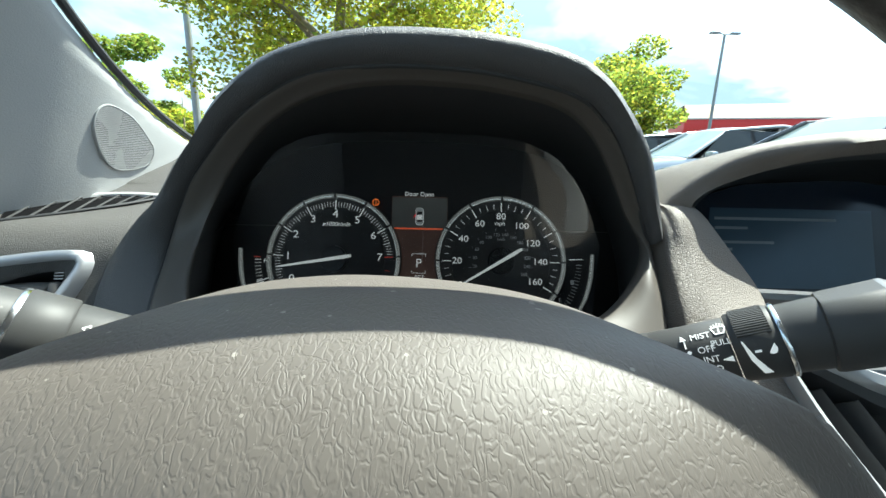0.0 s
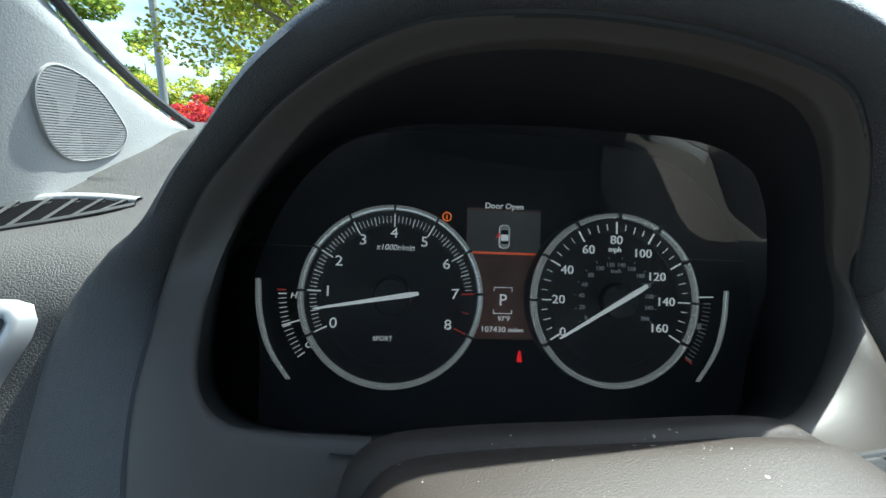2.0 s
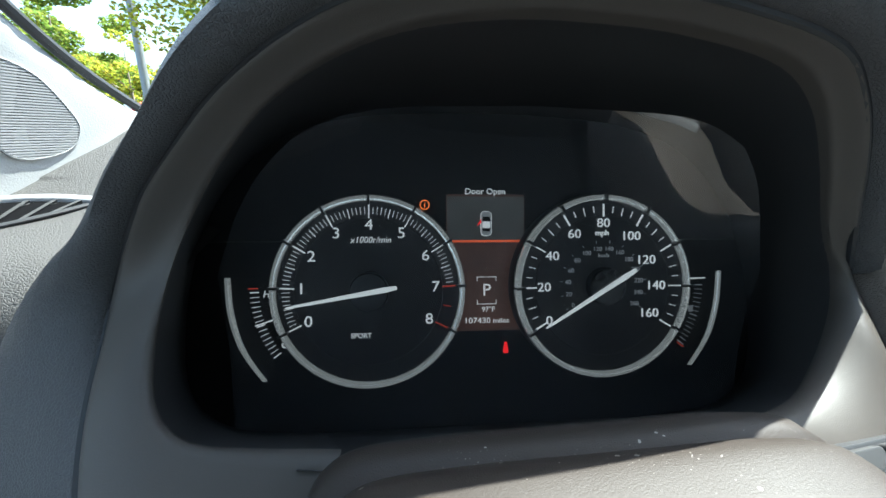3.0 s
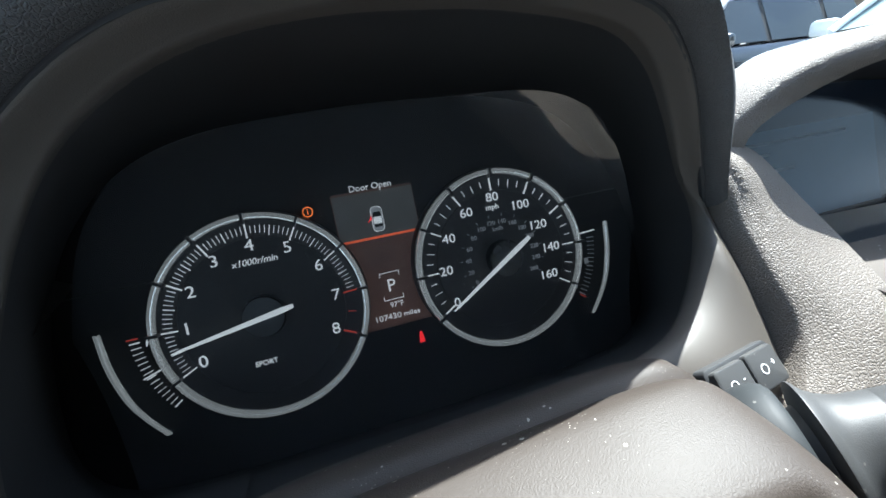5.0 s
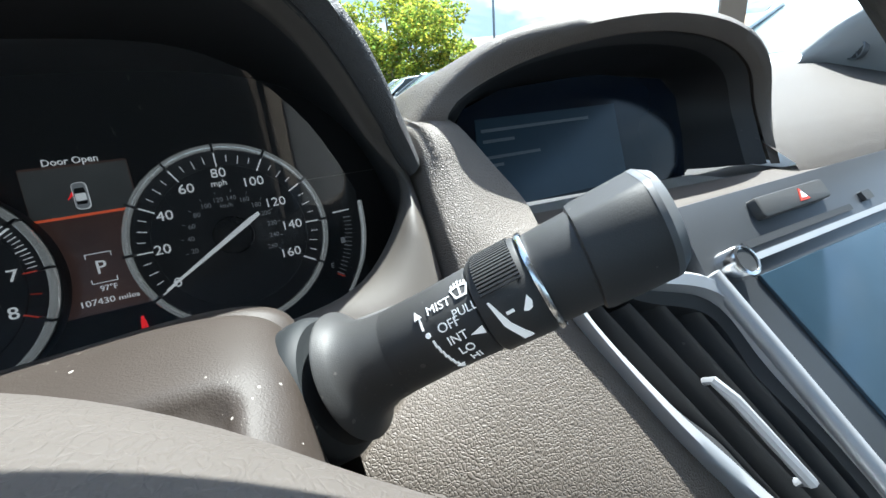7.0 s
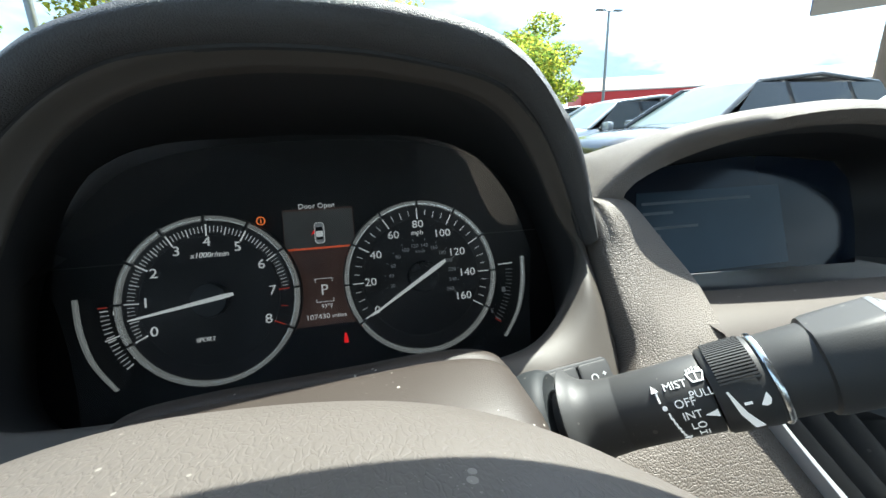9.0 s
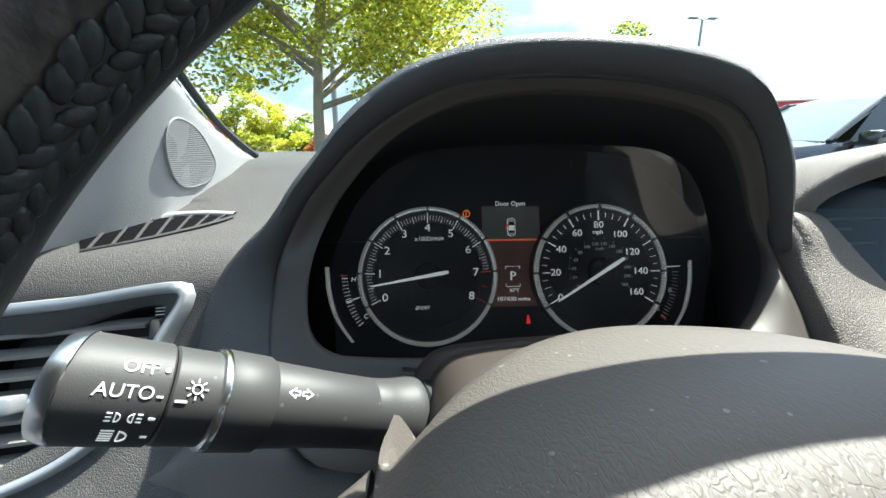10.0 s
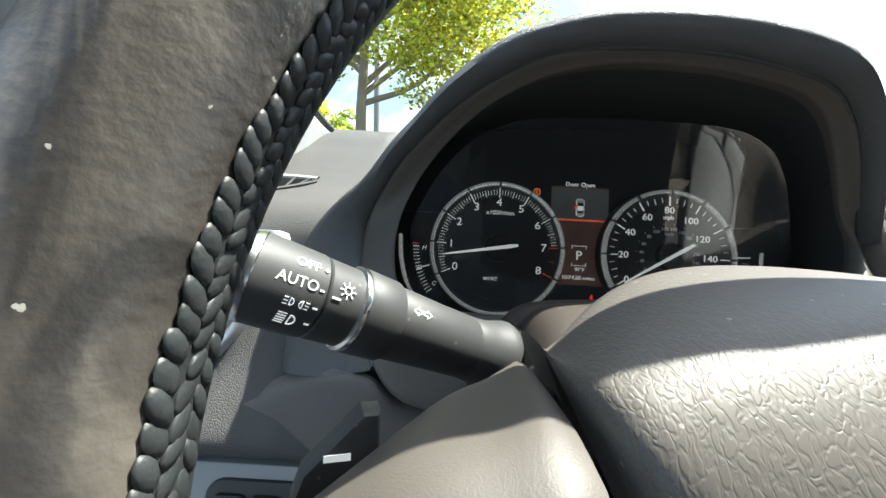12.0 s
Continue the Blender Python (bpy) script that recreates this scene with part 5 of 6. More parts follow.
def light_stalk():
    s, m, ln = stalk_body("turn_signal_stalk", (-0.095, 0.189, 1.0416), (-0.1916, 0.131, 1.0993), "black turn signal stalk with a twist switch for the lamps")
    part("boot", lathe([(0.0, -0.014), (0.0150, -0.014), (0.0168, -0.011), (0.0174, -0.005), (0.0168, 0.0005), (0.0150, 0.0015), (0.012, 0.002)], m, 36), M_RUBBER, s, "grey rubber boot")
    part("neck", lathe([(0.0120, 0.001), (0.0150, 0.0015), (0.0176, 0.0035), (0.0180, 0.0055), (0.0172, 0.0085), (0.0156, 0.0130), (0.0146, 0.0185), (0.0141, 0.0260), (0.0140, 0.0262), (0.0141, 0.0266), (0.0142, 0.0440), (0.0149, 0.0684), (0.0146, 0.0690), (0.0, 0.069)], m, 40), M_STALK, s, "black stalk arm")
    part("collar", lathe([(0.0, 0.0690), (0.0155, 0.0690), (0.0161, 0.0700), (0.0164, 0.0840), (0.0157, 0.0850), (0.0, 0.0850)], m, 40), M_STALK, s, "wider black collar")
    part("bright_ring", lathe([(0.0150, 0.0842), (0.0163, 0.0846), (0.0165, 0.0855), (0.0162, 0.0866), (0.0146, 0.0872)], m, 40), M_CHROME, s, "thin chrome ring")
    part("fixed_sleeve", lathe([(0.0, 0.0870), (0.0148, 0.0870), (0.0149, 0.0995), (0.0143, 0.1002), (0.0, 0.1002)], m, 40), M_STALK, s)

    def slant(bm):
        """The knob's end is cut on the slant, long on the driver's side."""
        inv = m.inverted()
        for v in bm.verts:
            q = inv @ v.co
            if q.z > 0.114:
                side_ = (v.co - m @ Vector((0, 0, q.z))).dot(Vector((0.57, -0.74, 0.34)))
                v.co = m @ Vector((q.x, q.y, q.z + 0.30 * side_ + 0.001))
        return bm
    k = part("knob", slant(lathe([(0.0, 0.1006), (0.0146, 0.1006), (0.0152, 0.1012), (0.0154, 0.1135), (0.0154, 0.117), (0.0154, 0.1196), (0.0142, 0.1240), (0.0118, 0.1252), (0.0, 0.1254)], m, 44)), M_STALK, s, "twist knob")
    part("knob_tip", slant(lathe([(0.0153, 0.1194), (0.0157, 0.1198), (0.0155, 0.1212), (0.0143, 0.1243)], m, 44)), M_CHROME, k, "satin silver end ring")
    A0 = LIGHT_TURN

    def put(bm, r, base_a):
        for v in bm.verts:
            v.co.y += base_a * r
        return wrapped(bm, m, r)
    R180 = Matrix.Diagonal((-1, 1, 1, 1))
    for text, along, ang in (("OFF", 0.1092, 0.58), ("AUTO", 0.1112, 0.14)):
        part("lettering", put(words(text, 0.0050, Matrix.Translation((along, 0, 0)) @ R180, 0.0001), 0.0155, A0 + ang), M_WHITE, k)
    part("mark", put(lathe([(0.0, 0.0003), (0.0007, 0.0003), (0.0007, 0.0)], Matrix.Translation((0.1026, 0, 0)), 10), 0.0154, A0 + 0.58), M_WHITE, k)
    for ang in (0.10, -0.30, -0.70):
        part("mark", put(box((0.0016, 0.0006, 0.0003), (0.1028, 0, 0.0)), 0.0154, A0 + ang), M_WHITE, k)
    # side lamp and headlamp signs: a D each, with rays
    sg = bmesh.new()
    for dx in (-0.0014, 0.0014):
        sx = 1 if dx > 0 else -1
        lathe([(0.0010, 0), (0.0013, 0), (0.0013, 0.0003), (0.0010, 0.0003)], Matrix.Translation((0.1092 + dx * 1.45, 0, 0)), 10, sg, -90 if sx < 0 else 90, 90 if sx < 0 else 270)
        box((0.0003, 0.0026, 0.0003), (0.1092 + dx * 1.45, 0, 0), 0, None, sg)
        for j in (-1, 0, 1):
            box((0.0013, 0.0003, 0.0003), (0.1092 + dx * 2.5, 0.0011 * j, 0), 0, Matrix.Translation((0, 0, 0)), sg)
    part("side_lamp_sign", put(sg, 0.0155, A0 - 0.30), M_WHITE, k)
    sg = lathe([(0.0017, 0), (0.0021, 0), (0.0021, 0.0003), (0.0017, 0.0003)], Matrix.Translation((0.1088, 0, 0)), 14, None, 90, 270)
    box((0.0004, 0.0040, 0.0003), (0.1088, 0, 0), 0, None, sg)
    for j in range(5):
        box((0.0030, 0.0003, 0.0003), (0.1115, 0.0010 * (j - 2), 0), 0, None, sg)
    part("headlamp_sign", put(sg, 0.0155, A0 - 0.70), M_WHITE, k)
    sg = lathe([(0.0011, 0), (0.0015, 0), (0.0015, 0.0003), (0.0011, 0.0003)], Matrix.Translation((0.0938, 0, 0)), 16)
    for j in range(8):
        box((0.0011, 0.0004, 0.0003), (0.0025, 0, 0), 0, Matrix.Translation((0.0938, 0, 0)) @ Matrix.Rotation(j * math.pi / 4, 4, "Z"), sg)
    part("lamp_sign", put(sg, 0.0151, A0 + 0.30), M_WHITE, s)
    part("index_mark", put(box((0.0032, 0.0007, 0.0003), (0.0972, 0, 0)), 0.0151, A0 + 0.05), M_WHITE, s)
    sg = bmesh.new()
    for sx in (1, -1):
        pts = [(0.0006, 0.0007), (0.0022, 0.0007), (0.0022, 0.0016), (0.0044, 0.0), (0.0022, -0.0016), (0.0022, -0.0007), (0.0006, -0.0007)]
        for (xa, ya), (xb, yb) in zip(pts, pts[1:] + pts[:1]):
            d = Vector((xb - xa, yb - ya, 0))
            mm = Matrix.Translation((0.0608 + sx * (xa + xb) / 2, (ya + yb) / 2, 0)) @ Matrix.Rotation(math.atan2(d.y, sx * d.x), 4, "Z")
            box((d.length + 0.0003, 0.0004, 0.0003), (0, 0, 0), 0, mm, sg)
    part("turn_sign", put(sg, 0.0148, A0 + 0.44), M_WHITE, s)


LIGHT_TURN = 1.87
light_stalk()


def wiper_stalk():
    s, m, ln = stalk_body("wiper_stalk", (0.0860, 0.1815, 1.0478), (0.1762, 0.1311, 1.0998), "black wiper stalk with white wiper settings")
    part("boot", lathe([(0.0, -0.014), (0.0205, -0.014), (0.0228, -0.0100), (0.0236, -0.0050), (0.0234, -0.0005), (0.0222, 0.0022), (0.0205, 0.0034), (0.0180, 0.0030), (0.0150, 0.0030), (0.012, 0.004)], m, 44), M_RUBBER, s, "grey rubber boot")
    part("neck", lathe([(0.0120, 0.002), (0.0140, 0.0066), (0.0202, 0.0080), (0.0210, 0.0086), (0.0208, 0.0092), (0.0176, 0.0114), (0.0154, 0.0145), (0.0138, 0.0190), (0.0131, 0.0262), (0.01305, 0.0264), (0.0131, 0.0267), (0.0128, 0.040), (0.0131, 0.0552), (0.0127, 0.0560), (0.0, 0.0560)], m, 40), M_STALK, s, "black stalk arm")
    r = part("interval_ring", lathe([(0.0, 0.0565), (0.0134, 0.0565), (0.0141, 0.0575), (0.0144, 0.0718), (0.0138, 0.0726), (0.0, 0.0726)], m, 44), M_STALK, s, "ribbed black interval ring")
    for i in range(20):
        mm = m @ Matrix.Rotation(radians(62 + i * 4.2), 4, "Z")
        part("rib", box((0.0012, 0.0006, 0.0118), (0.0144, 0, 0.0648), 0, mm), M_STALK, r)
    part("bright_ring", lathe([(0.0138, 0.0726), (0.0147, 0.0729), (0.0149, 0.0737), (0.0147, 0.0745), (0.0134, 0.0749)], m, 44), M_CHROME, s, "thin chrome ring")
    part("handle_root", lathe([(0.0, 0.0749), (0.0134, 0.0749), (0.0136, 0.0757), (0.0137, 0.0880), (0.0, 0.0880)], m, 44), M_STALK, s)
    # the grip: a fatter barrel with one flattened side and a bevelled end
    hr = []
    for rad, z in ((0.004, 0.0868), (0.0136, 0.0868), (0.0150, 0.0874), (0.0154, 0.0890), (0.0155, 0.0980), (0.0154, 0.1058), (0.0148, 0.1078), (0.0128, 0.1098), (0.004, 0.1104)):
        hr.append([m @ Vector((q * math.cos(e), q * math.sin(e), z + 0.10 * q * math.cos(e - radians(60)))) for e, q in ((e, min(rad, 0.0139 / math.cos(e - radians(90))) if math.cos(e - radians(90)) > 0.5 else rad) for e in (2 * math.pi * j / 72 for j in range(72)))])
    part("handle", sheet(hr, closed=True, caps=True), M_STALK, s, "black grip with one flattened side", crease=24)
    er = [[m @ Vector((q * math.cos(e), q * math.sin(e), z + 0.10 * q * math.cos(e - radians(60)))) for e, q in ((e, min(rad, 0.0140 / math.cos(e - radians(90))) if math.cos(e - radians(90)) > 0.5 else rad) for e in (2 * math.pi * j / 72 for j in range(72)))] for rad, z in ((0.0155, 0.1058), (0.01525, 0.1074), (0.0131, 0.1100), (0.0120, 0.1100))]
    part("handle_edge", sheet(er, closed=True), M_GREY, s, "grey bevelled end ring", crease=24)
    A0 = WIPER_TURN

    def put(bm, rad, ang):
        for v in bm.verts:
            v.co.y = -(v.co.y + ang * rad) + A0 * rad
        return wrapped(bm, m, rad)
    for text, along, ang, size in (("MIST", 0.0466, 0.38, 0.0037), ("OFF", 0.0474, -0.08, 0.0038), ("PULL", 0.0532, 0.06, 0.0034), ("INT", 0.0480, -0.40, 0.0037), ("LO", 0.0486, -0.72, 0.0037), ("HI", 0.0494, -1.03, 0.0037)):
        part("lettering", put(words(text, size, Matrix.Translation((along, 0, 0)), 0.0001), 0.01305, ang), M_WHITE, s)
    sg = bmesh.new()
    box((0.0006, 0.0040, 0.0003), (0.0402, 0.0026, 0), 0, Matrix.Translation((0, 0, 0)), sg)
    plate([(0.0388, 0.0040), (0.0412, 0.0042), (0.0394, 0.0066)], 0.0003, None, 0, sg)
    for j in range(6):
        box((0.0006, 0.0022, 0.0003), (0.0416 + 0.0004 * j, -0.0040 - 0.0019 * j, 0), 0, None, sg)
    plate([(0.0428, -0.0140), (0.0453, -0.0136), (0.0445, -0.0160)], 0.0003, None, 0, sg)
    lathe([(0.0, 0.0003), (0.0008, 0.0003), (0.0008, 0.0)], Matrix.Translation((0.0410, -0.0012, 0)), 12, sg)
    part("setting_arrows", put(sg, 0.0131, 0.0), M_WHITE, s)
    part("index_mark", put(plate([(0.0516, -0.0060), (0.0555, -0.0049), (0.0555, -0.0073)], 0.0003), 0.0130, 0.0), M_WHITE, s)
    part("interval_wedge", put(plate([(0.0596, -0.0006), (0.0602, -0.0006), (0.0628, -0.0080), (0.0662, -0.0150), (0.0634, -0.0150), (0.0608, -0.0080)], 0.0003), 0.0145, 0.0), M_WHITE, r)
    part("interval_dash", put(box((0.0022, 0.0008, 0.0003), (0.0640, -0.0052, 0)), 0.0145, 0.0), M_WHITE, r)
    part("drop_mark", put(plate([(0.0672, -0.0064), (0.0697, -0.0030), (0.0703, -0.0050), (0.0696, -0.0066), (0.0684, -0.0070)], 0.0003), 0.0145, 0.0), M_WHITE, r)
    sg = bmesh.new()
    pts = [(-0.0026, 0.0010), (0.0, 0.0015), (0.0026, 0.0010), (0.0015, -0.0020), (-0.0015, -0.0020)]
    for (xa, ya), (xb, yb) in zip(pts, pts[1:] + pts[:1]):
        d = Vector((xb - xa, yb - ya, 0))
        box((d.length + 0.0003, 0.0005, 0.0003), (0, 0, 0), 0, Matrix.Translation((0.0538 + (xa + xb) / 2, (ya + yb) / 2, 0)) @ Matrix.Rotation(math.atan2(d.y, d.x), 4, "Z"), sg)
    box((0.0005, 0.0040, 0.0003), (0.0538, -0.0002, 0), 0, None, sg)
    for j in range(5):
        box((0.0005, 0.0010, 0.0003), (0.0518 + 0.0010 * j, 0.0028 - 0.0004 * abs(j - 2), 0), 0, None, sg)
    part("washer_sign", put(sg, 0.0132, 0.50), M_WHITE, s)


WIPER_TURN = -2.12
wiper_stalk()


# ---- steering wheel ----
def steering_wheel():
    s = thing("steering_wheel", W0, "leather-wrapped steering wheel with a grained brown airbag pad", "steering wheel")
    rows = []
    n = 120
    for i in range(n):
        a = 2 * math.pi * i / n
        near = max(0.0, min(1.0, (a - radians(60)) / radians(26)))
        r0 = 0.0200 - (0.0080 - 0.0035 * near) * max(0, math.sin(a)) ** 4
        far_ = (0.014 * near - 0.010) * max(0, math.sin(a)) ** 4
        grip = 0.1823 - 0.008 * max(0.0, math.cos((a - radians(38)) * 2.0)) ** 2 * (1 if a < radians(84) or a > radians(350) else 0)
        rows.append([rim_at((grip + r0 * math.cos(b)) * math.cos(a), (grip + r0 * math.cos(b)) * math.sin(a), far_ + r0 * 1.05 * math.sin(b)) for b in (2 * math.pi * j / 20 for j in range(20))])
    part("rim", sheet(rows, closed=True, ring=True), M_RIM, s, "worn dark leather rim with dust specks", crease=80)
    # dark inner side of the rim, with a plaited seam of leather lumps
    def round_rim(a, b, r):
        return rim_at((0.1823 + r * math.cos(b)) * math.cos(a), (0.1823 + r * math.cos(b)) * math.sin(a), r * 1.02 * math.sin(b))
    a0, a1 = 128, 236
    rows = []
    for i in range(60):
        a = radians(a0 + (a1 - a0) * i / 59)
        rows.append([round_rim(a, radians(x), 0.0206 - (0.0012 if x in (165, 246) else 0)) for x in (165, 168, 171, 174, 178, 184, 192, 206, 222, 238, 246)])
    w = part("inner_wrap", sheet(rows), M_STITCH, s, "black leather inner wrap", crease=80)
    k = 76
    rnd = random.Random(5)
    for i in range(k):
        for row, (b0, lean) in enumerate(((167.5, 1), (179, -1), (190.5, 1))):
            a = radians(a0 + 2 + (a1 - a0 - 4) * (i + 0.5 * (row % 2) + rnd.uniform(-0.14, 0.14)) / k)
            b0 += rnd.uniform(-1.6, 1.6)
            c = round_rim(a, radians(b0), 0.0205)
            out = (c - round_rim(a, radians(b0), 0.0)).normalized()
            along = (round_rim(a + 0.01, radians(b0), 0.0206) - c).normalized()
            across = out.cross(along)
            d1 = (along * 0.80 + across * (0.6 + rnd.uniform(-0.15, 0.15)) * lean).normalized()
            d2 = out.cross(d1)
            fat = rnd.uniform(0.7, 1.25)
            long_ = rnd.uniform(0.0027, 0.0036)
            lump = []
            for q in (-1.0, -0.72, -0.2, 0.35, 0.8, 1.0):
                wd = math.sqrt(max(0.02, 1 - q * q))
                lump.append([c + d1 * q * long_ + d2 * math.cos(e) * 0.0019 * wd + out * math.sin(e) * 0.0008 * wd * fat for e in (2 * math.pi * j / 8 for j in range(8))])
            part("stitch", sheet(lump, closed=True, caps=True), M_STITCH, w, crease=90)
    # airbag pad: a domed cushion whose far edge dips away from the driver
    PADC = 0.008
    prof = [(0.020, -0.088, 1.0), (0.044, -0.084, 1.0), (0.0555, -0.078, 1.0), (0.0580, -0.071, 1.0), (0.0578, -0.060, 0.95), (0.0560, -0.042, 0.8), (0.0520, -0.024, 0.6), (0.0455, -0.006, 0.35), (0.0370, 0.008, 0.15), (0.0250, 0.018, 0.05), (0.0050, 0.024, 0.0), (-0.030, 0.024, 0.0), (-0.060, 0.014, 0.0), (-0.080, -0.008, 0.0), (-0.088, -0.040, 0.0)]
    rows = []
    for u in np.linspace(-1.06, 1.06, 56):
        t = max(-1.0, min(1.0, u))
        over = max(0.0, abs(u) - 1.0) / 0.06
        line = []
        for b, n_, far in prof:
            be = b + far * (0.0022 - (0.0205 * t * t + 0.006 * t ** 4 if t < 0 else 0.008 * t * t + 0.020 * t ** 4) - 0.0015 * t)
            be += 0.0035 * (1 - t * t) * math.exp(-((n_ + 0.010) / 0.022) ** 2)
            left, right = -0.0855 + (0.039 - be) * 0.50, 0.099 + (0.036 - be) * 0.55
            a = left + (right - left) * (t + 1) / 2
            line.append(wheel_at(a, be, n_ + far * (0.007 + (0.047 * t * t - 0.0088 * t ** 4 if t < 0 else 0.0102 * t * t + 0.0245 * t ** 4) + 0.005 * t) - (1 - far) * (0.018 if t > 0 else 0.007) * t * t - over * 0.030 * (1 - 0.95 * far if t > 0 else 1) - 0.004 * max(0, abs(t) - 0.93) / 0.07))
        rows.append(spline(line, 40))
    part("airbag_pad", sheet(rows), M_PAD, s, "deeply grained brown leather airbag pad", crease=80)
    part("hub_shell", lathe([(0.0, 0.0), (0.040, 0.0), (0.050, 0.01), (0.050, 0.05), (0.0, 0.05)], Matrix.Translation(wheel_at(0.006, -0.012, -0.095)) @ Matrix(((1, 0, 0, 0), (0, UPW.y, AX.y, 0), (0, UPW.z, AX.z, 0), (0, 0, 0, 1))), 40), M_BLACK, s)
    m = Matrix.Translation(wheel_at(0.006, 0, -0.082)) @ Matrix(((1, 0, 0, 0), (0, UPW.y, AX.y, 0), (0, UPW.z, AX.z, 0), (0, 0, 0, 1)))
    part("gap_backing", plate([(-0.096, 0.004), (-0.080, 0.020), (-0.045, 0.024), (-0.03, -0.075), (-0.11, -0.075)][::-1], 0.030, m, 0.002), M_FACE, s, "black gap beside the pad")
    # spokes
    for sg, t0, t1, b0, b1 in ((-1, (-0.088, 0.037), (-0.162, -0.022), (-0.048, -0.052), (-0.152, -0.074)), (1, (0.100, -0.022), (0.166, -0.045), (0.112, -0.075), (0.162, -0.085))):
        rows = []
        rise = 1.0 if sg < 0 else 0.15
        for t in np.linspace(0, 1, 14):
            (ta, tb), (ba, bb) = ((p[0] + (q[0] - p[0]) * t, p[1] + (q[1] - p[1]) * t) for p, q in ((t0, t1), (b0, b1)))
            n0 = (-0.032 if sg < 0 else -0.050) + (0.046 if sg < 0 else 0.05) * t

            def at_(k, dn):
                return wheel_at(ta + (ba - ta) * k, tb + (bb - tb) * k, n0 + dn)
            up_ = rise * (1 - 0.6 * t)
            rows.append([at_(0.10, -0.040 * (1 - 0.5 * t)), at_(0.0, -0.016), at_(0.02, -0.005), at_(0.10, 0.001), at_(0.12, 0.010 * up_), at_(0.4, 0.046 * up_), at_(0.7, 0.058 * up_), at_(0.96, 0.040 * up_), at_(1.0, -0.012), at_(0.9, -0.040 * (1 - 0.5 * t))])
        if sg < 0:
            # the outer spoke rises from the gap beside the pad and rolls down to the rim
            edge = (((-0.0895, 0.012, -0.070), (-0.0885, 0.028, -0.050), (-0.0875, 0.0320, -0.034), (-0.0868, 0.0325, -0.012), (-0.0855, 0.0305, 0.004), (-0.083, 0.021, 0.016), (-0.075, -0.018, 0.026), (-0.060, -0.060, 0.030), (-0.062, -0.072, -0.020)),
                    ((-0.0915, 0.010, -0.066), (-0.0900, 0.027, -0.048), (-0.0900, 0.0325, -0.033), (-0.0910, 0.0335, -0.006), (-0.0905, 0.031, 0.007), (-0.088, 0.021, 0.019), (-0.081, -0.020, 0.029), (-0.068, -0.064, 0.034), (-0.070, -0.076, -0.020)),
                    ((-0.096, 0.008, -0.056), (-0.096, 0.024, -0.042), (-0.0975, 0.0295, -0.030), (-0.0990, 0.0305, -0.002), (-0.0985, 0.0285, 0.010), (-0.096, 0.018, 0.021), (-0.090, -0.020, 0.032), (-0.082, -0.070, 0.036), (-0.085, -0.082, -0.016)),
                    ((-0.108, 0.000, -0.045), (-0.109, 0.018, -0.034), (-0.112, 0.0245, -0.022), (-0.117, 0.0255, 0.003), (-0.118, 0.023, 0.013), (-0.116, 0.010, 0.024), (-0.112, -0.025, 0.034), (-0.104, -0.075, 0.036), (-0.106, -0.086, -0.010)),
                    ((-0.136, -0.026, -0.030), (-0.137, -0.006, -0.020), (-0.140, 0.004, -0.008), (-0.146, 0.006, 0.006), (-0.148, 0.000, 0.016), (-0.148, -0.020, 0.026), (-0.146, -0.050, 0.030), (-0.140, -0.085, 0.030), (-0.142, -0.094, -0.006)))
            cols = [spline([wheel_at(*r[j]) for r in edge], 24) for j in range(9)]
            part("spoke", sheet([spline([c[i] for c in cols], 44) for i in range(24)]), M_TRIM, s, "smooth dark plastic spoke", crease=85)
        else:
            part("spoke", sheet([spline(r, 30, True) for r in rows], closed=True, caps=True), M_TRIM, s, "smooth dark plastic spoke", crease=85)
        # shift paddle behind the spoke
        base = wheel_at(-0.130 if sg < 0 else 0.132, 0.004 if sg < 0 else -0.070, -0.022 if sg < 0 else -0.056)
        pm = Matrix.Translation(base) @ Matrix(((1, 0, 0, 0), (0, UPW.y, AX.y, 0), (0, UPW.z, AX.z, 0), (0, 0, 0, 1))) @ Matrix.Rotation(radians(-18 * sg), 4, "Y")
        pd = part("shift_paddle", plate([(sg * x, y) for x, y in ((-0.008, -0.030), (0.010, -0.030), (0.011, 0.003), (0.009, 0.009), (-0.003, 0.021), (-0.007, 0.021))][::sg], 0.007, pm, 0.0025), M_STALK, s, "black shift paddle")
        mk = box((0.0055, 0.0014, 0.0004), (sg * 0.002, 0.0125, 0.0074), 0, pm)
        if sg > 0:
            box((0.0014, 0.0055, 0.0004), (sg * 0.002, 0.0125, 0.0074), 0, pm, mk)
        part("shift_sign", mk, M_WHITE, pd)
    return s


steering_wheel()


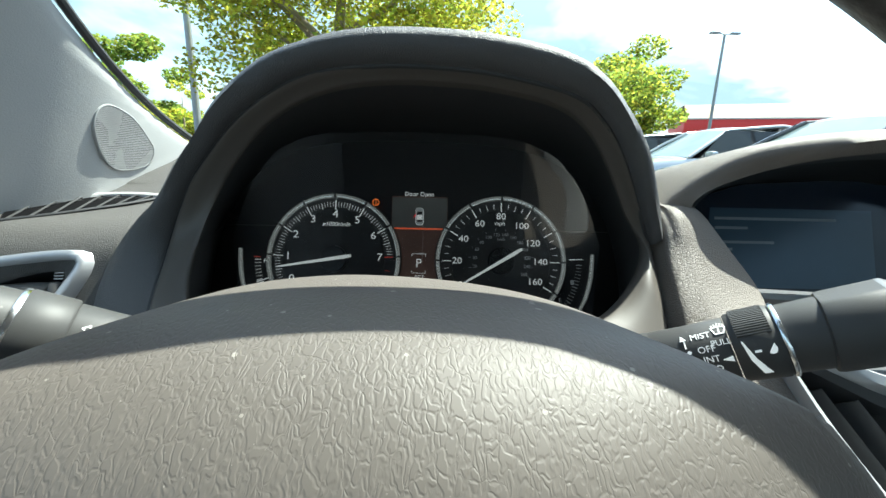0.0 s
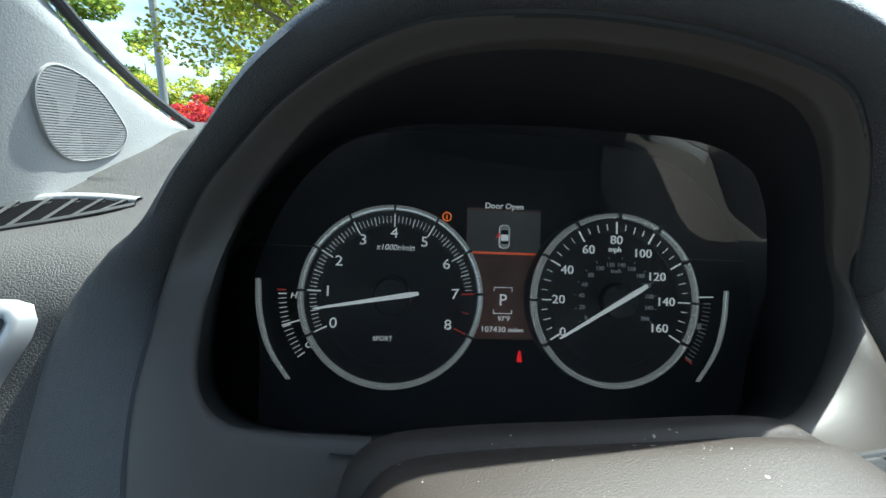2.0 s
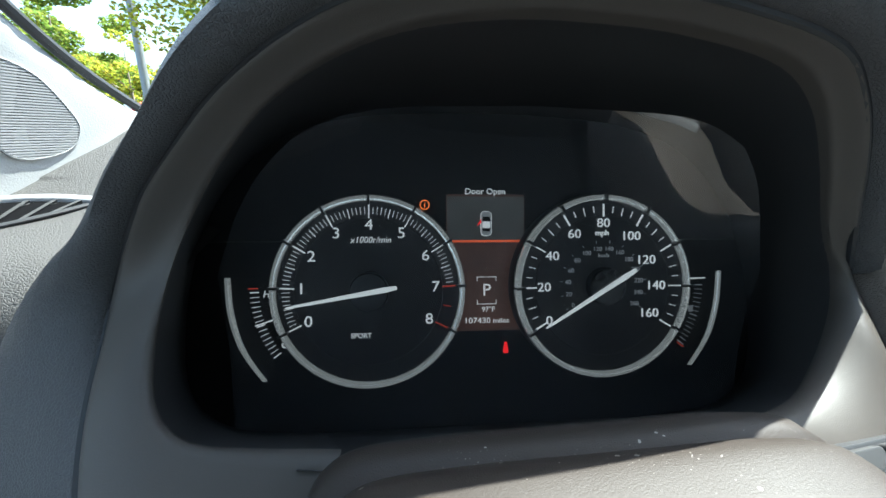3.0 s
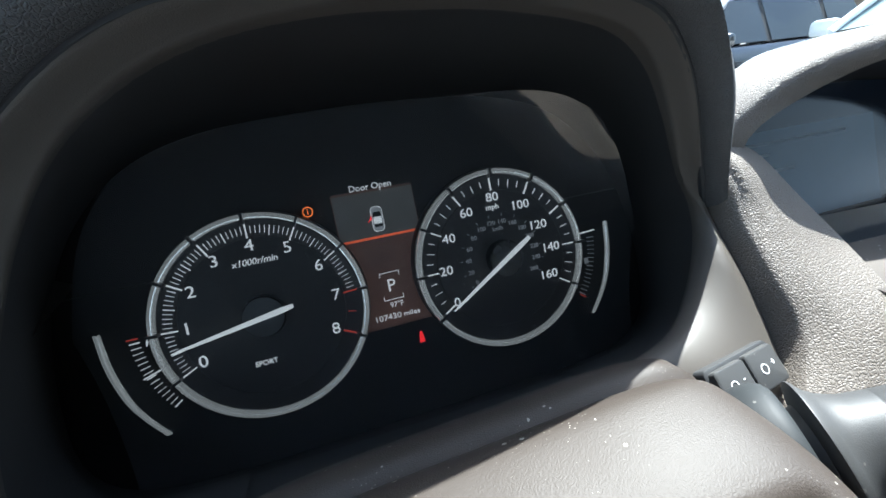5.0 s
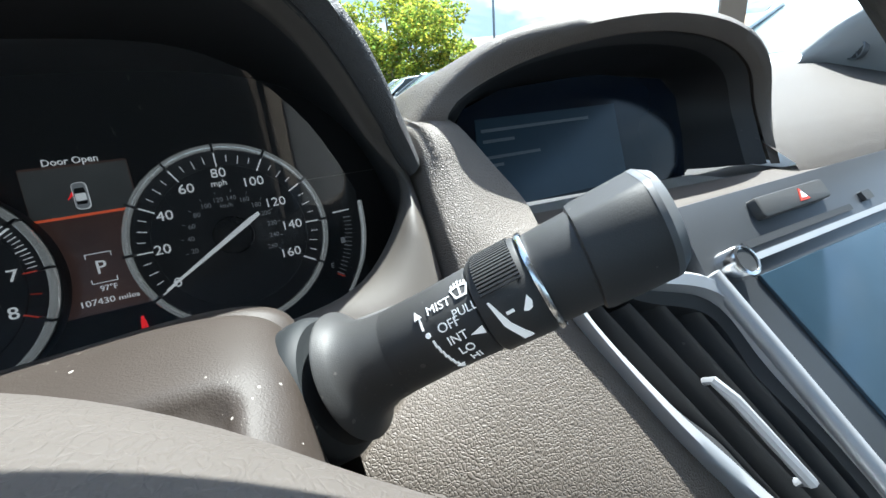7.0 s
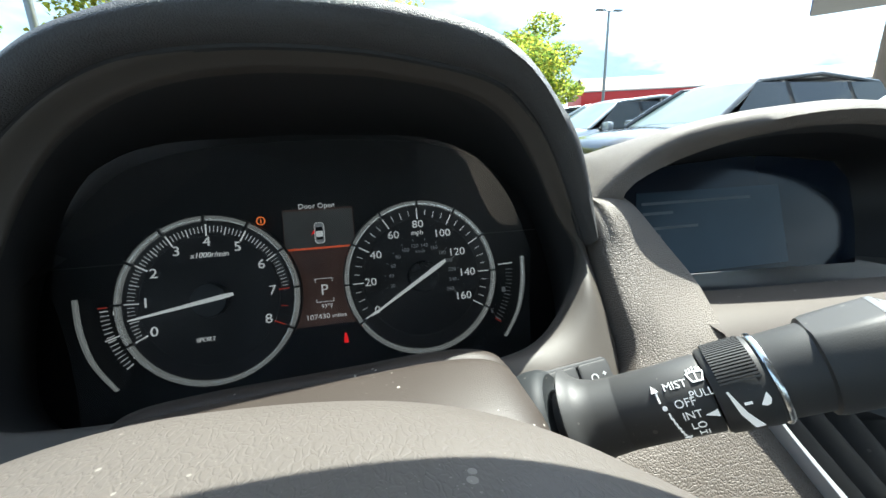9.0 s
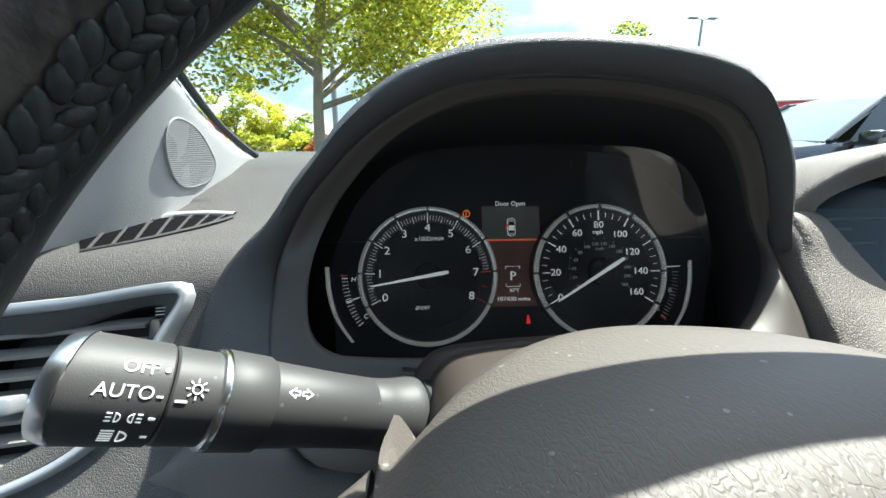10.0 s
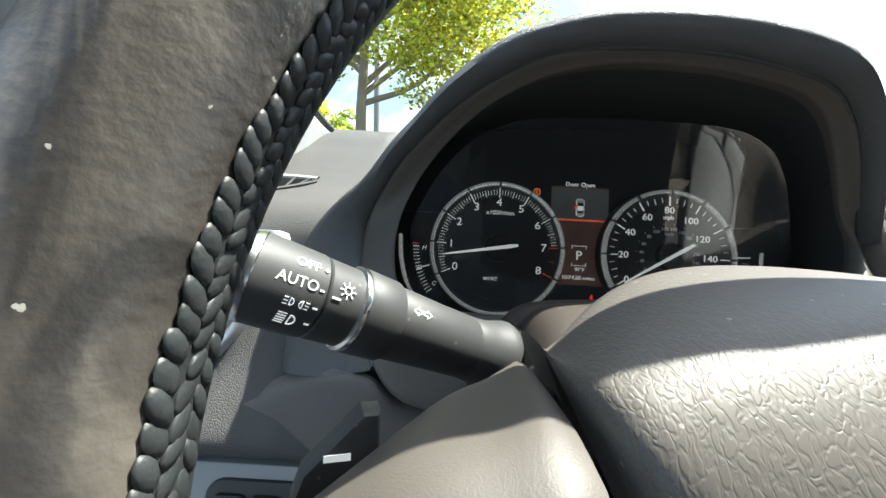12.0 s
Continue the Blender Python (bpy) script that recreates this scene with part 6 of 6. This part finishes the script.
# ---- small switches on the bezel ----
def dimmer():
    d = thing("dimmer_buttons", (0.121, 0.223, 1.036), "pair of dark dimmer buttons on the bezel", "button")
    c = Vector((0.121, 0.222, 1.036))
    m = Matrix.Translation(c) @ Matrix.Rotation(radians(8), 4, "Z") @ Matrix.Rotation(radians(48), 4, "X")
    part("frame", plate(rounded(0.044, 0.020, 0.003), 0.006, m @ Matrix.Translation((0, 0, -0.006)), 0.001), M_BLACK, d)
    for sx, sign in ((-1, "-"), (1, "+")):
        b = part("button", plate(rounded(0.0195, 0.0165, 0.002), 0.004, m @ Matrix.Translation((sx * 0.0102, 0, -0.001)), 0.001), M_STALK, d)
        part("dial_sign", lathe([(0.0018, 0), (0.0022, 0), (0.0022, 0.0003), (0.0018, 0.0003)], m @ Matrix.Translation((sx * 0.0102 - 0.002, 0, 0.003)), 16), M_WHITE, b)
        part("plus_minus", words(sign, 0.0045, m @ Matrix.Translation((sx * 0.0102 + 0.0045, 0.001, 0.003))), M_WHITE, b)
    return d


dimmer()


# ---- outside ----
def polar(az, d, z=0.0):
    return Vector((d * math.sin(radians(az)), d * math.cos(radians(az)), GROUND + z))


def leaves(clumps, count, size, seed, flat=0.6):
    """Loose leaf blades scattered through overlapping clumps (centre, radius)."""
    rng = random.Random(seed)
    vs, fs = [], []
    weights = [r ** 2 for _, r in clumps]
    for _ in range(count):
        c, r = rng.choices(clumps, weights)[0]
        d = Vector((rng.gauss(0, 1), rng.gauss(0, 1), rng.gauss(0, 1))).normalized()
        p = c + d * r * (0.45 + 0.6 * rng.random() ** 0.6) * Vector((1, 1, flat)).length / 1.5
        p.z = c.z + (p.z - c.z) * flat
        q = Euler((rng.uniform(-1, 1), rng.uniform(-1, 1), rng.uniform(0, 6.28))).to_matrix()
        s = size * rng.uniform(0.6, 1.3)
        k = len(vs)
        vs += [p + q @ Vector(v) * s for v in ((0, -0.5, 0), (0.38, -0.05, 0.08), (0, 0.6, 0), (-0.38, -0.05, 0.08))]
        fs.append((k, k + 1, k + 2, k + 3))
    me = bpy.data.meshes.new("crown")
    me.from_pydata(vs, [], fs)
    bm = bmesh.new()
    bm.from_mesh(me)
    bpy.data.meshes.remove(me)
    return bm


def tree(base, height, spread, trunk_h, seed, mats, label, count, size, trunk_r=0.12, lean=(0, 0), clump_n=26, low=0.0):
    rng = random.Random(seed)
    t = thing("tree", base, label, "tree")
    top = base + Vector((lean[0], lean[1], height * 0.8))
    fork = base + Vector((lean[0] * 0.15, lean[1] * 0.15, trunk_h))
    path = spline([base, base.lerp(fork, 0.5) + Vector((0.03, 0, 0)), fork, fork.lerp(top, 0.5) + Vector((rng.uniform(-0.2, 0.2), 0, 0)), top], 16)
    part("trunk", tube(path, [trunk_r * (1 - 0.8 * i / 15) for i in range(16)], 10), M_BARK, t, "grey-brown bark")
    clumps = []
    for i in range(9):
        a = 2 * math.pi * i / 9 + rng.uniform(-0.3, 0.3)
        root = fork.lerp(top, 0.42 * (i / 9))
        end = root + Vector((math.cos(a) * spread * rng.uniform(0.6, 0.95), math.sin(a) * spread * rng.uniform(0.6, 0.95), height * rng.uniform(0.22, 0.44) - low))
        pth = spline([root, root.lerp(end, 0.5) + Vector((0, 0, 0.16 * spread * rng.uniform(-1.0, 0.3))), end], 9)
        part("limb", tube(pth, [trunk_r * 0.5 * (1 - 0.8 * j / 8) for j in range(9)], 7), M_BARK, t)
        clumps += [(end, spread * rng.uniform(0.22, 0.36)), (pth[5], spread * rng.uniform(0.18, 0.30))]
    for _ in range(clump_n):
        a, rr = rng.uniform(0, 6.28), spread * math.sqrt(rng.random()) * 0.85
        z = rng.uniform(trunk_h + 0.10 * height - low, height * 0.98)
        rr *= math.sqrt(max(0.12, 1 - ((z - height * 0.6) / (height * 0.55)) ** 2))
        clumps.append((base + Vector((math.cos(a) * rr + lean[0] * 0.5, math.sin(a) * rr, z)), spread * rng.uniform(0.16, 0.30)))
    n = len(mats)
    for i, mt in enumerate(mats):
        cr = part("crown", leaves(clumps, count // n, size, seed * 7 + i), mt, t, "many small leaves")
        tagged(cr, kind="stuff")
    return t


tree(polar(-13.4, 10.0), 8.0, 3.9, 1.9, 3, (M_LEAF, M_LEAFY, M_LEAFY), "broad young tree with loose green and yellow-lit leaves", 60000, 0.095, 0.15, (0.6, 0.3), 60, 0.5)
tree(polar(20.3, 26.0), 7.4, 4.9, 1.5, 5, (M_LEAF, M_LEAFD, M_LEAF, M_LEAFY), "rounded green tree by the car park", 30000, 0.20, 0.16, (0, 0), 26, 0.9)
tree(polar(-35.0, 30.0), 6.6, 3.3, 1.3, 8, (M_LEAF, M_LEAFD, M_LEAF), "green tree at the edge of the car park", 17000, 0.20, 0.15, (0, 0), 24, 1.0)
tree(polar(-29.8, 27.0), 4.6, 1.9, 0.8, 11, (M_LEAF, M_LEAFY), "small pale green tree by the kerb", 5000, 0.17, 0.1, (0, 0), 16, 0.6)
tree(polar(-22.3, 28.0), 5.3, 2.0, 0.8, 13, (M_LEAFY, M_LEAF), "tall lime-green shrub by the verge", 6500, 0.16, 0.1, (0, 0), 18, 0.7)
tree(polar(-18.6, 30.0), 4.2, 2.0, 0.7, 17, (M_LEAFY,), "broad lime-green shrub by the verge", 6000, 0.16, 0.1, (0, 0), 18, 0.7)
tree(polar(-26.4, 24.0), 2.3, 1.5, 0.4, 19, (M_LEAFR,), "low crimson-leaved bush on the verge", 5000, 0.12, 0.06, (0, 0), 20, 0.4)
tree(polar(-12.0, 30.0), 1.8, 1.6, 0.3, 23, (M_LEAFR, M_LEAF), "crimson and green low bush", 4000, 0.14, 0.06, (0, 0), 18, 0.3)
tree(polar(-15.5, 60.0), 5.0, 4.0, 1.0, 29, (M_LEAF,), "distant green tree beyond the lots", 1600, 0.6, 0.15, (0, 0), 16, 0.7)


def verge():
    b = box((60, 14, 0.14), (-18, 33.0, GROUND + 0.03), 0.02)
    solo("verge", b, M_GRASS, "strip of grass beyond the car park", "verge", "structure")
    solo("kerb", box((60, 0.18, 0.16), (-18, 25.9, GROUND + 0.04), 0.02), M_CONC, "pale concrete kerb", "kerb", "structure")
    solo("tree_island", box((5.5, 2.4, 0.16), polar(-13.4, 10.0, 0.0), 0.06), M_GRASS, "planted island round the tree", "planting bed", "structure")


verge()


def lamp(base, height, r, arms):
    p = thing("street_lamp", base, "tall grey galvanised car park lamp post", "street lamp", "lamp posts")
    part("post", tube([base, base + Vector((0, 0, height * 0.5)), base + Vector((0, 0, height))], [r, r * 0.85, r * 0.7], 14), M_POLE, p)
    part("base", lathe([(0.0, 0.55), (0.24, 0.55), (0.26, 0.5), (0.26, 0.0)], Matrix.Translation(base), 20), M_CONC, p, "concrete footing")
    for sx in arms:
        a = part("arm", tube([base + Vector((0, 0, height)), base + Vector((sx * 0.35, 0.0, height + 0.05))], 0.04, 8), M_POLE, p)
        part("lamp_head", box((0.62, 0.30, 0.10), tuple(base + Vector((sx * 0.65, 0.0, height + 0.06))), 0.03), M_POLE, a)
    return p


lamp(polar(-28.5, 14.0), 8.5, 0.105, (1, -1))
lamp(polar(33.5, 33.0), 8.9, 0.11, (1, -1))
lamp(polar(-10.6, 17.0), 7.0, 0.12, (1, -1))


def shop():
    b = thing("shop_building", polar(37, 62), "long low shop with a red fascia and tan roof", "building")
    m = Matrix.Translation(polar(31.2, 62)) @ Matrix.Rotation(radians(-24), 4, "Z")
    part("wall", box((46, 18, 4.6), (23, 9, 2.3), 0.03, m), M_STUCCO, b, "pale rendered wall")
    part("fascia", box((46.6, 18.6, 1.7), (23, 9, 5.35), 0.04, m), M_REDPAINT, b, "bright red fascia band")
    part("coping", box((46.9, 18.9, 0.18), (23, 9, 6.28), 0.03, m), M_STUCCO, b)
    rf = bmesh.new()
    rows = [[m @ Vector((x, y, z)) for x in (0.0, 12, 24, 36, 46)] for y, z in ((0.2, 6.35), (5, 8.5), (12, 8.5), (17.8, 6.35))]
    rf = sheet(rows)
    part("roof", rf, M_TILE, b, "tan tiled roof")
    for x in (5, 12, 19, 26, 33, 40):
        w = part("window", box((4.2, 0.12, 2.6), (x, -0.02, 1.6), 0.02, m), M_SKYGLASS, b, "dark shop window")
        part("frame", box((4.5, 0.08, 0.15), (x, -0.04, 2.95), 0.01, m), M_SILVER, w)
    return b


shop()


def canopy():
    c = thing("canopy", polar(58, 24), "blue-fronted canopy on a tan column", "canopy")
    m = Matrix.Translation(polar(52.2, 24)) @ Matrix.Rotation(radians(-52), 4, "Z")
    part("fascia", box((14, 8, 1.1), (7.0, 4, 7.35), 0.03, m), M_BLUE, c, "deep blue fascia")
    part("soffit", box((13.9, 7.9, 0.06), (7.0, 4, 6.77), 0.01, m), M_STUCCO, c, "white soffit")
    for x in (2.9, 11.5):
        part("column", box((1.0, 0.9, 6.8), (x, 1.2, 3.4), 0.03, m), M_TILE, c, "tan column")
    return c


canopy()


def car(name, paint, label, at_, turn):
    """A parked sport utility car: nose towards local +x, origin on the ground in its middle."""
    c = thing(name, (0, 0, 0), label, "car", "parked cars")
    st = [(2.25, 0.50, 0.80, 0.62), (2.15, 0.42, 0.92, 0.78), (1.75, 0.36, 1.04, 0.88), (1.05, 0.34, 1.12, 0.92), (0.85, 0.34, 1.14, 0.93), (0.0, 0.33, 1.14, 0.94), (-1.0, 0.34, 1.15, 0.94), (-1.9, 0.38, 1.15, 0.90), (-2.2, 0.45, 1.08, 0.80), (-2.28, 0.55, 0.95, 0.70)]
    rows = []
    for x, lo, hi, w in st:
        rows.append([(x, y * w, z) for y, z in ((-0.90, lo), (-0.99, lo + 0.12), (-1.0, (lo + hi) / 2), (-0.97, hi - 0.10), (-0.90, hi - 0.02), (-0.5, hi + 0.015), (0, hi + 0.025), (0.5, hi + 0.015), (0.90, hi - 0.02), (0.97, hi - 0.10), (1.0, (lo + hi) / 2), (0.99, lo + 0.12), (0.90, lo))])
    cols = [spline([r[j] for r in rows], 36) for j in range(13)]
    part("body", sheet([list(r) for r in zip(*cols)], closed=True, caps=True), paint, c, crease=45)
    ro = [(0.18, 1.60, 0.60), (0.0, 1.655, 0.63), (-0.7, 1.69, 0.64), (-1.4, 1.66, 0.62), (-1.75, 1.60, 0.60)]
    part("roof", sheet([[(x, y * w, z + 0.03 * (1 - y * y)) for y in np.linspace(-1, 1, 9)] for x, z, w in ro]), paint, c)
    # panes and pillars
    ws_ = [[(0.92 - 0.74 * t, (0.80 - 0.20 * t) * k, 1.13 + 0.47 * t + 0.03 * (1 - k * k)) for k in np.linspace(-1, 1, 9)] for t in np.linspace(0, 1, 6)]
    part("windscreen", sheet(ws_), M_SKYGLASS, c, "windscreen with the sky's reflection put into its colour")
    rw = [[(-1.98 + 0.24 * t, (0.80 - 0.20 * t) * k, 1.13 + 0.47 * t) for k in np.linspace(-1, 1, 7)] for t in (0, 0.5, 1)]
    part("rear_window", sheet(rw), M_SIDEGLASS, c)
    for sg in (1, -1):
        part("pillar", tube([(0.95, 0.815 * sg, 1.13), (0.55, 0.72 * sg, 1.40), (0.18, 0.61 * sg, 1.615)], 0.032, 8), paint, c)
        part("roof_rail", tube([(0.18, 0.61 * sg, 1.615), (-0.7, 0.65 * sg, 1.70), (-1.75, 0.61 * sg, 1.60), (-2.0, 0.78 * sg, 1.15)], 0.03, 8), paint, c)
        for x0, x1 in ((0.80, -0.15), (-0.22, -1.15), (-1.22, -1.85)):
            def xt(x):
                return x if x < 0.3 else x - (x - 0.1) * 0.75
            pane = [[(x0, 0.885 * sg, 1.13), (x1, 0.885 * sg, 1.13)], [(xt(x0), 0.66 * sg, 1.60), (xt(x1) + (0.1 if x1 < -1.8 else 0), 0.66 * sg, 1.60)]]
            part("side_window", sheet(pane), M_SIDEGLASS, c, "dark side window")
        for x in (-0.185, -1.185):
            part("door_pillar", sheet([[(x + 0.05, 0.880 * sg, 1.12), (x - 0.05, 0.880 * sg, 1.12)], [(x + 0.045, 0.655 * sg, 1.605), (x - 0.045, 0.655 * sg, 1.605)]]), M_TYRE, c, "black door pillar")
        mr = part("mirror", box((0.12, 0.22, 0.15), (0.70, 1.02 * sg, 1.17), 0.04, None), paint, c, "door mirror")
        part("mirror_foot", box((0.06, 0.10, 0.04), (0.72, 0.90 * sg, 1.12), 0.01), M_TYRE, mr)
        part("headlight", box((0.10, 0.40, 0.13), (2.12, 0.58 * sg, 0.80), 0.03), M_CHROME, c, "clear headlight")
        for x in (1.42, -1.40):
            mm = Matrix.Translation((x, 0.80 * sg, 0.36)) @ Matrix.Rotation(radians(90), 4, "X")
            wh = part("wheel", lathe([(0.22, -0.11), (0.34, -0.11), (0.365, -0.07), (0.365, 0.07), (0.34, 0.11), (0.22, 0.11)], mm, 28), M_TYRE, c, "black tyre")
            part("wheel_rim", lathe([(0.0, -0.09), (0.10, -0.10), (0.22, -0.095), (0.225, 0.095), (0.10, 0.10), (0.0, 0.09)], mm, 20), M_SILVER, wh)
    part("grille", box((0.05, 0.9, 0.22), (2.2, 0, 0.70), 0.02), M_TYRE, c)
    c.matrix_basis = Matrix.Translation(at_) @ Matrix.Rotation(radians(turn), 4, "Z")
    return c


def paint(name, col, metal=0.4):
    return material(name, col, 0.22, metal, vary=0.04, vary_scale=2, coat=0.8)


car("parked_car", paint("paint_black", (0.035, 0.038, 0.042)), "black sport utility car parked in the next row", Vector((5.2, 5.0, GROUND)), 180)
car("parked_car", paint("paint_white", (0.75, 0.76, 0.76), 0.0), "white sport utility car parked in the row", Vector((5.4, 2.1, GROUND)), 180)
car("parked_car", paint("paint_silver", (0.45, 0.47, 0.48)), "silver car parked in the row", Vector((5.3, 7.8, GROUND)), 180)
car("parked_car", paint("paint_grey", (0.20, 0.21, 0.22)), "grey car parked in the row", Vector((5.2, 10.6, GROUND)), 180)
car("parked_car", paint("paint_pearl", (0.65, 0.66, 0.66), 0.0), "pale car parked far along the row", Vector((5.3, 13.1, GROUND)), 180)
car("parked_car", paint("paint_far", (0.06, 0.07, 0.09)), "dark car parked beyond the planting", polar(-25, 40), 10)
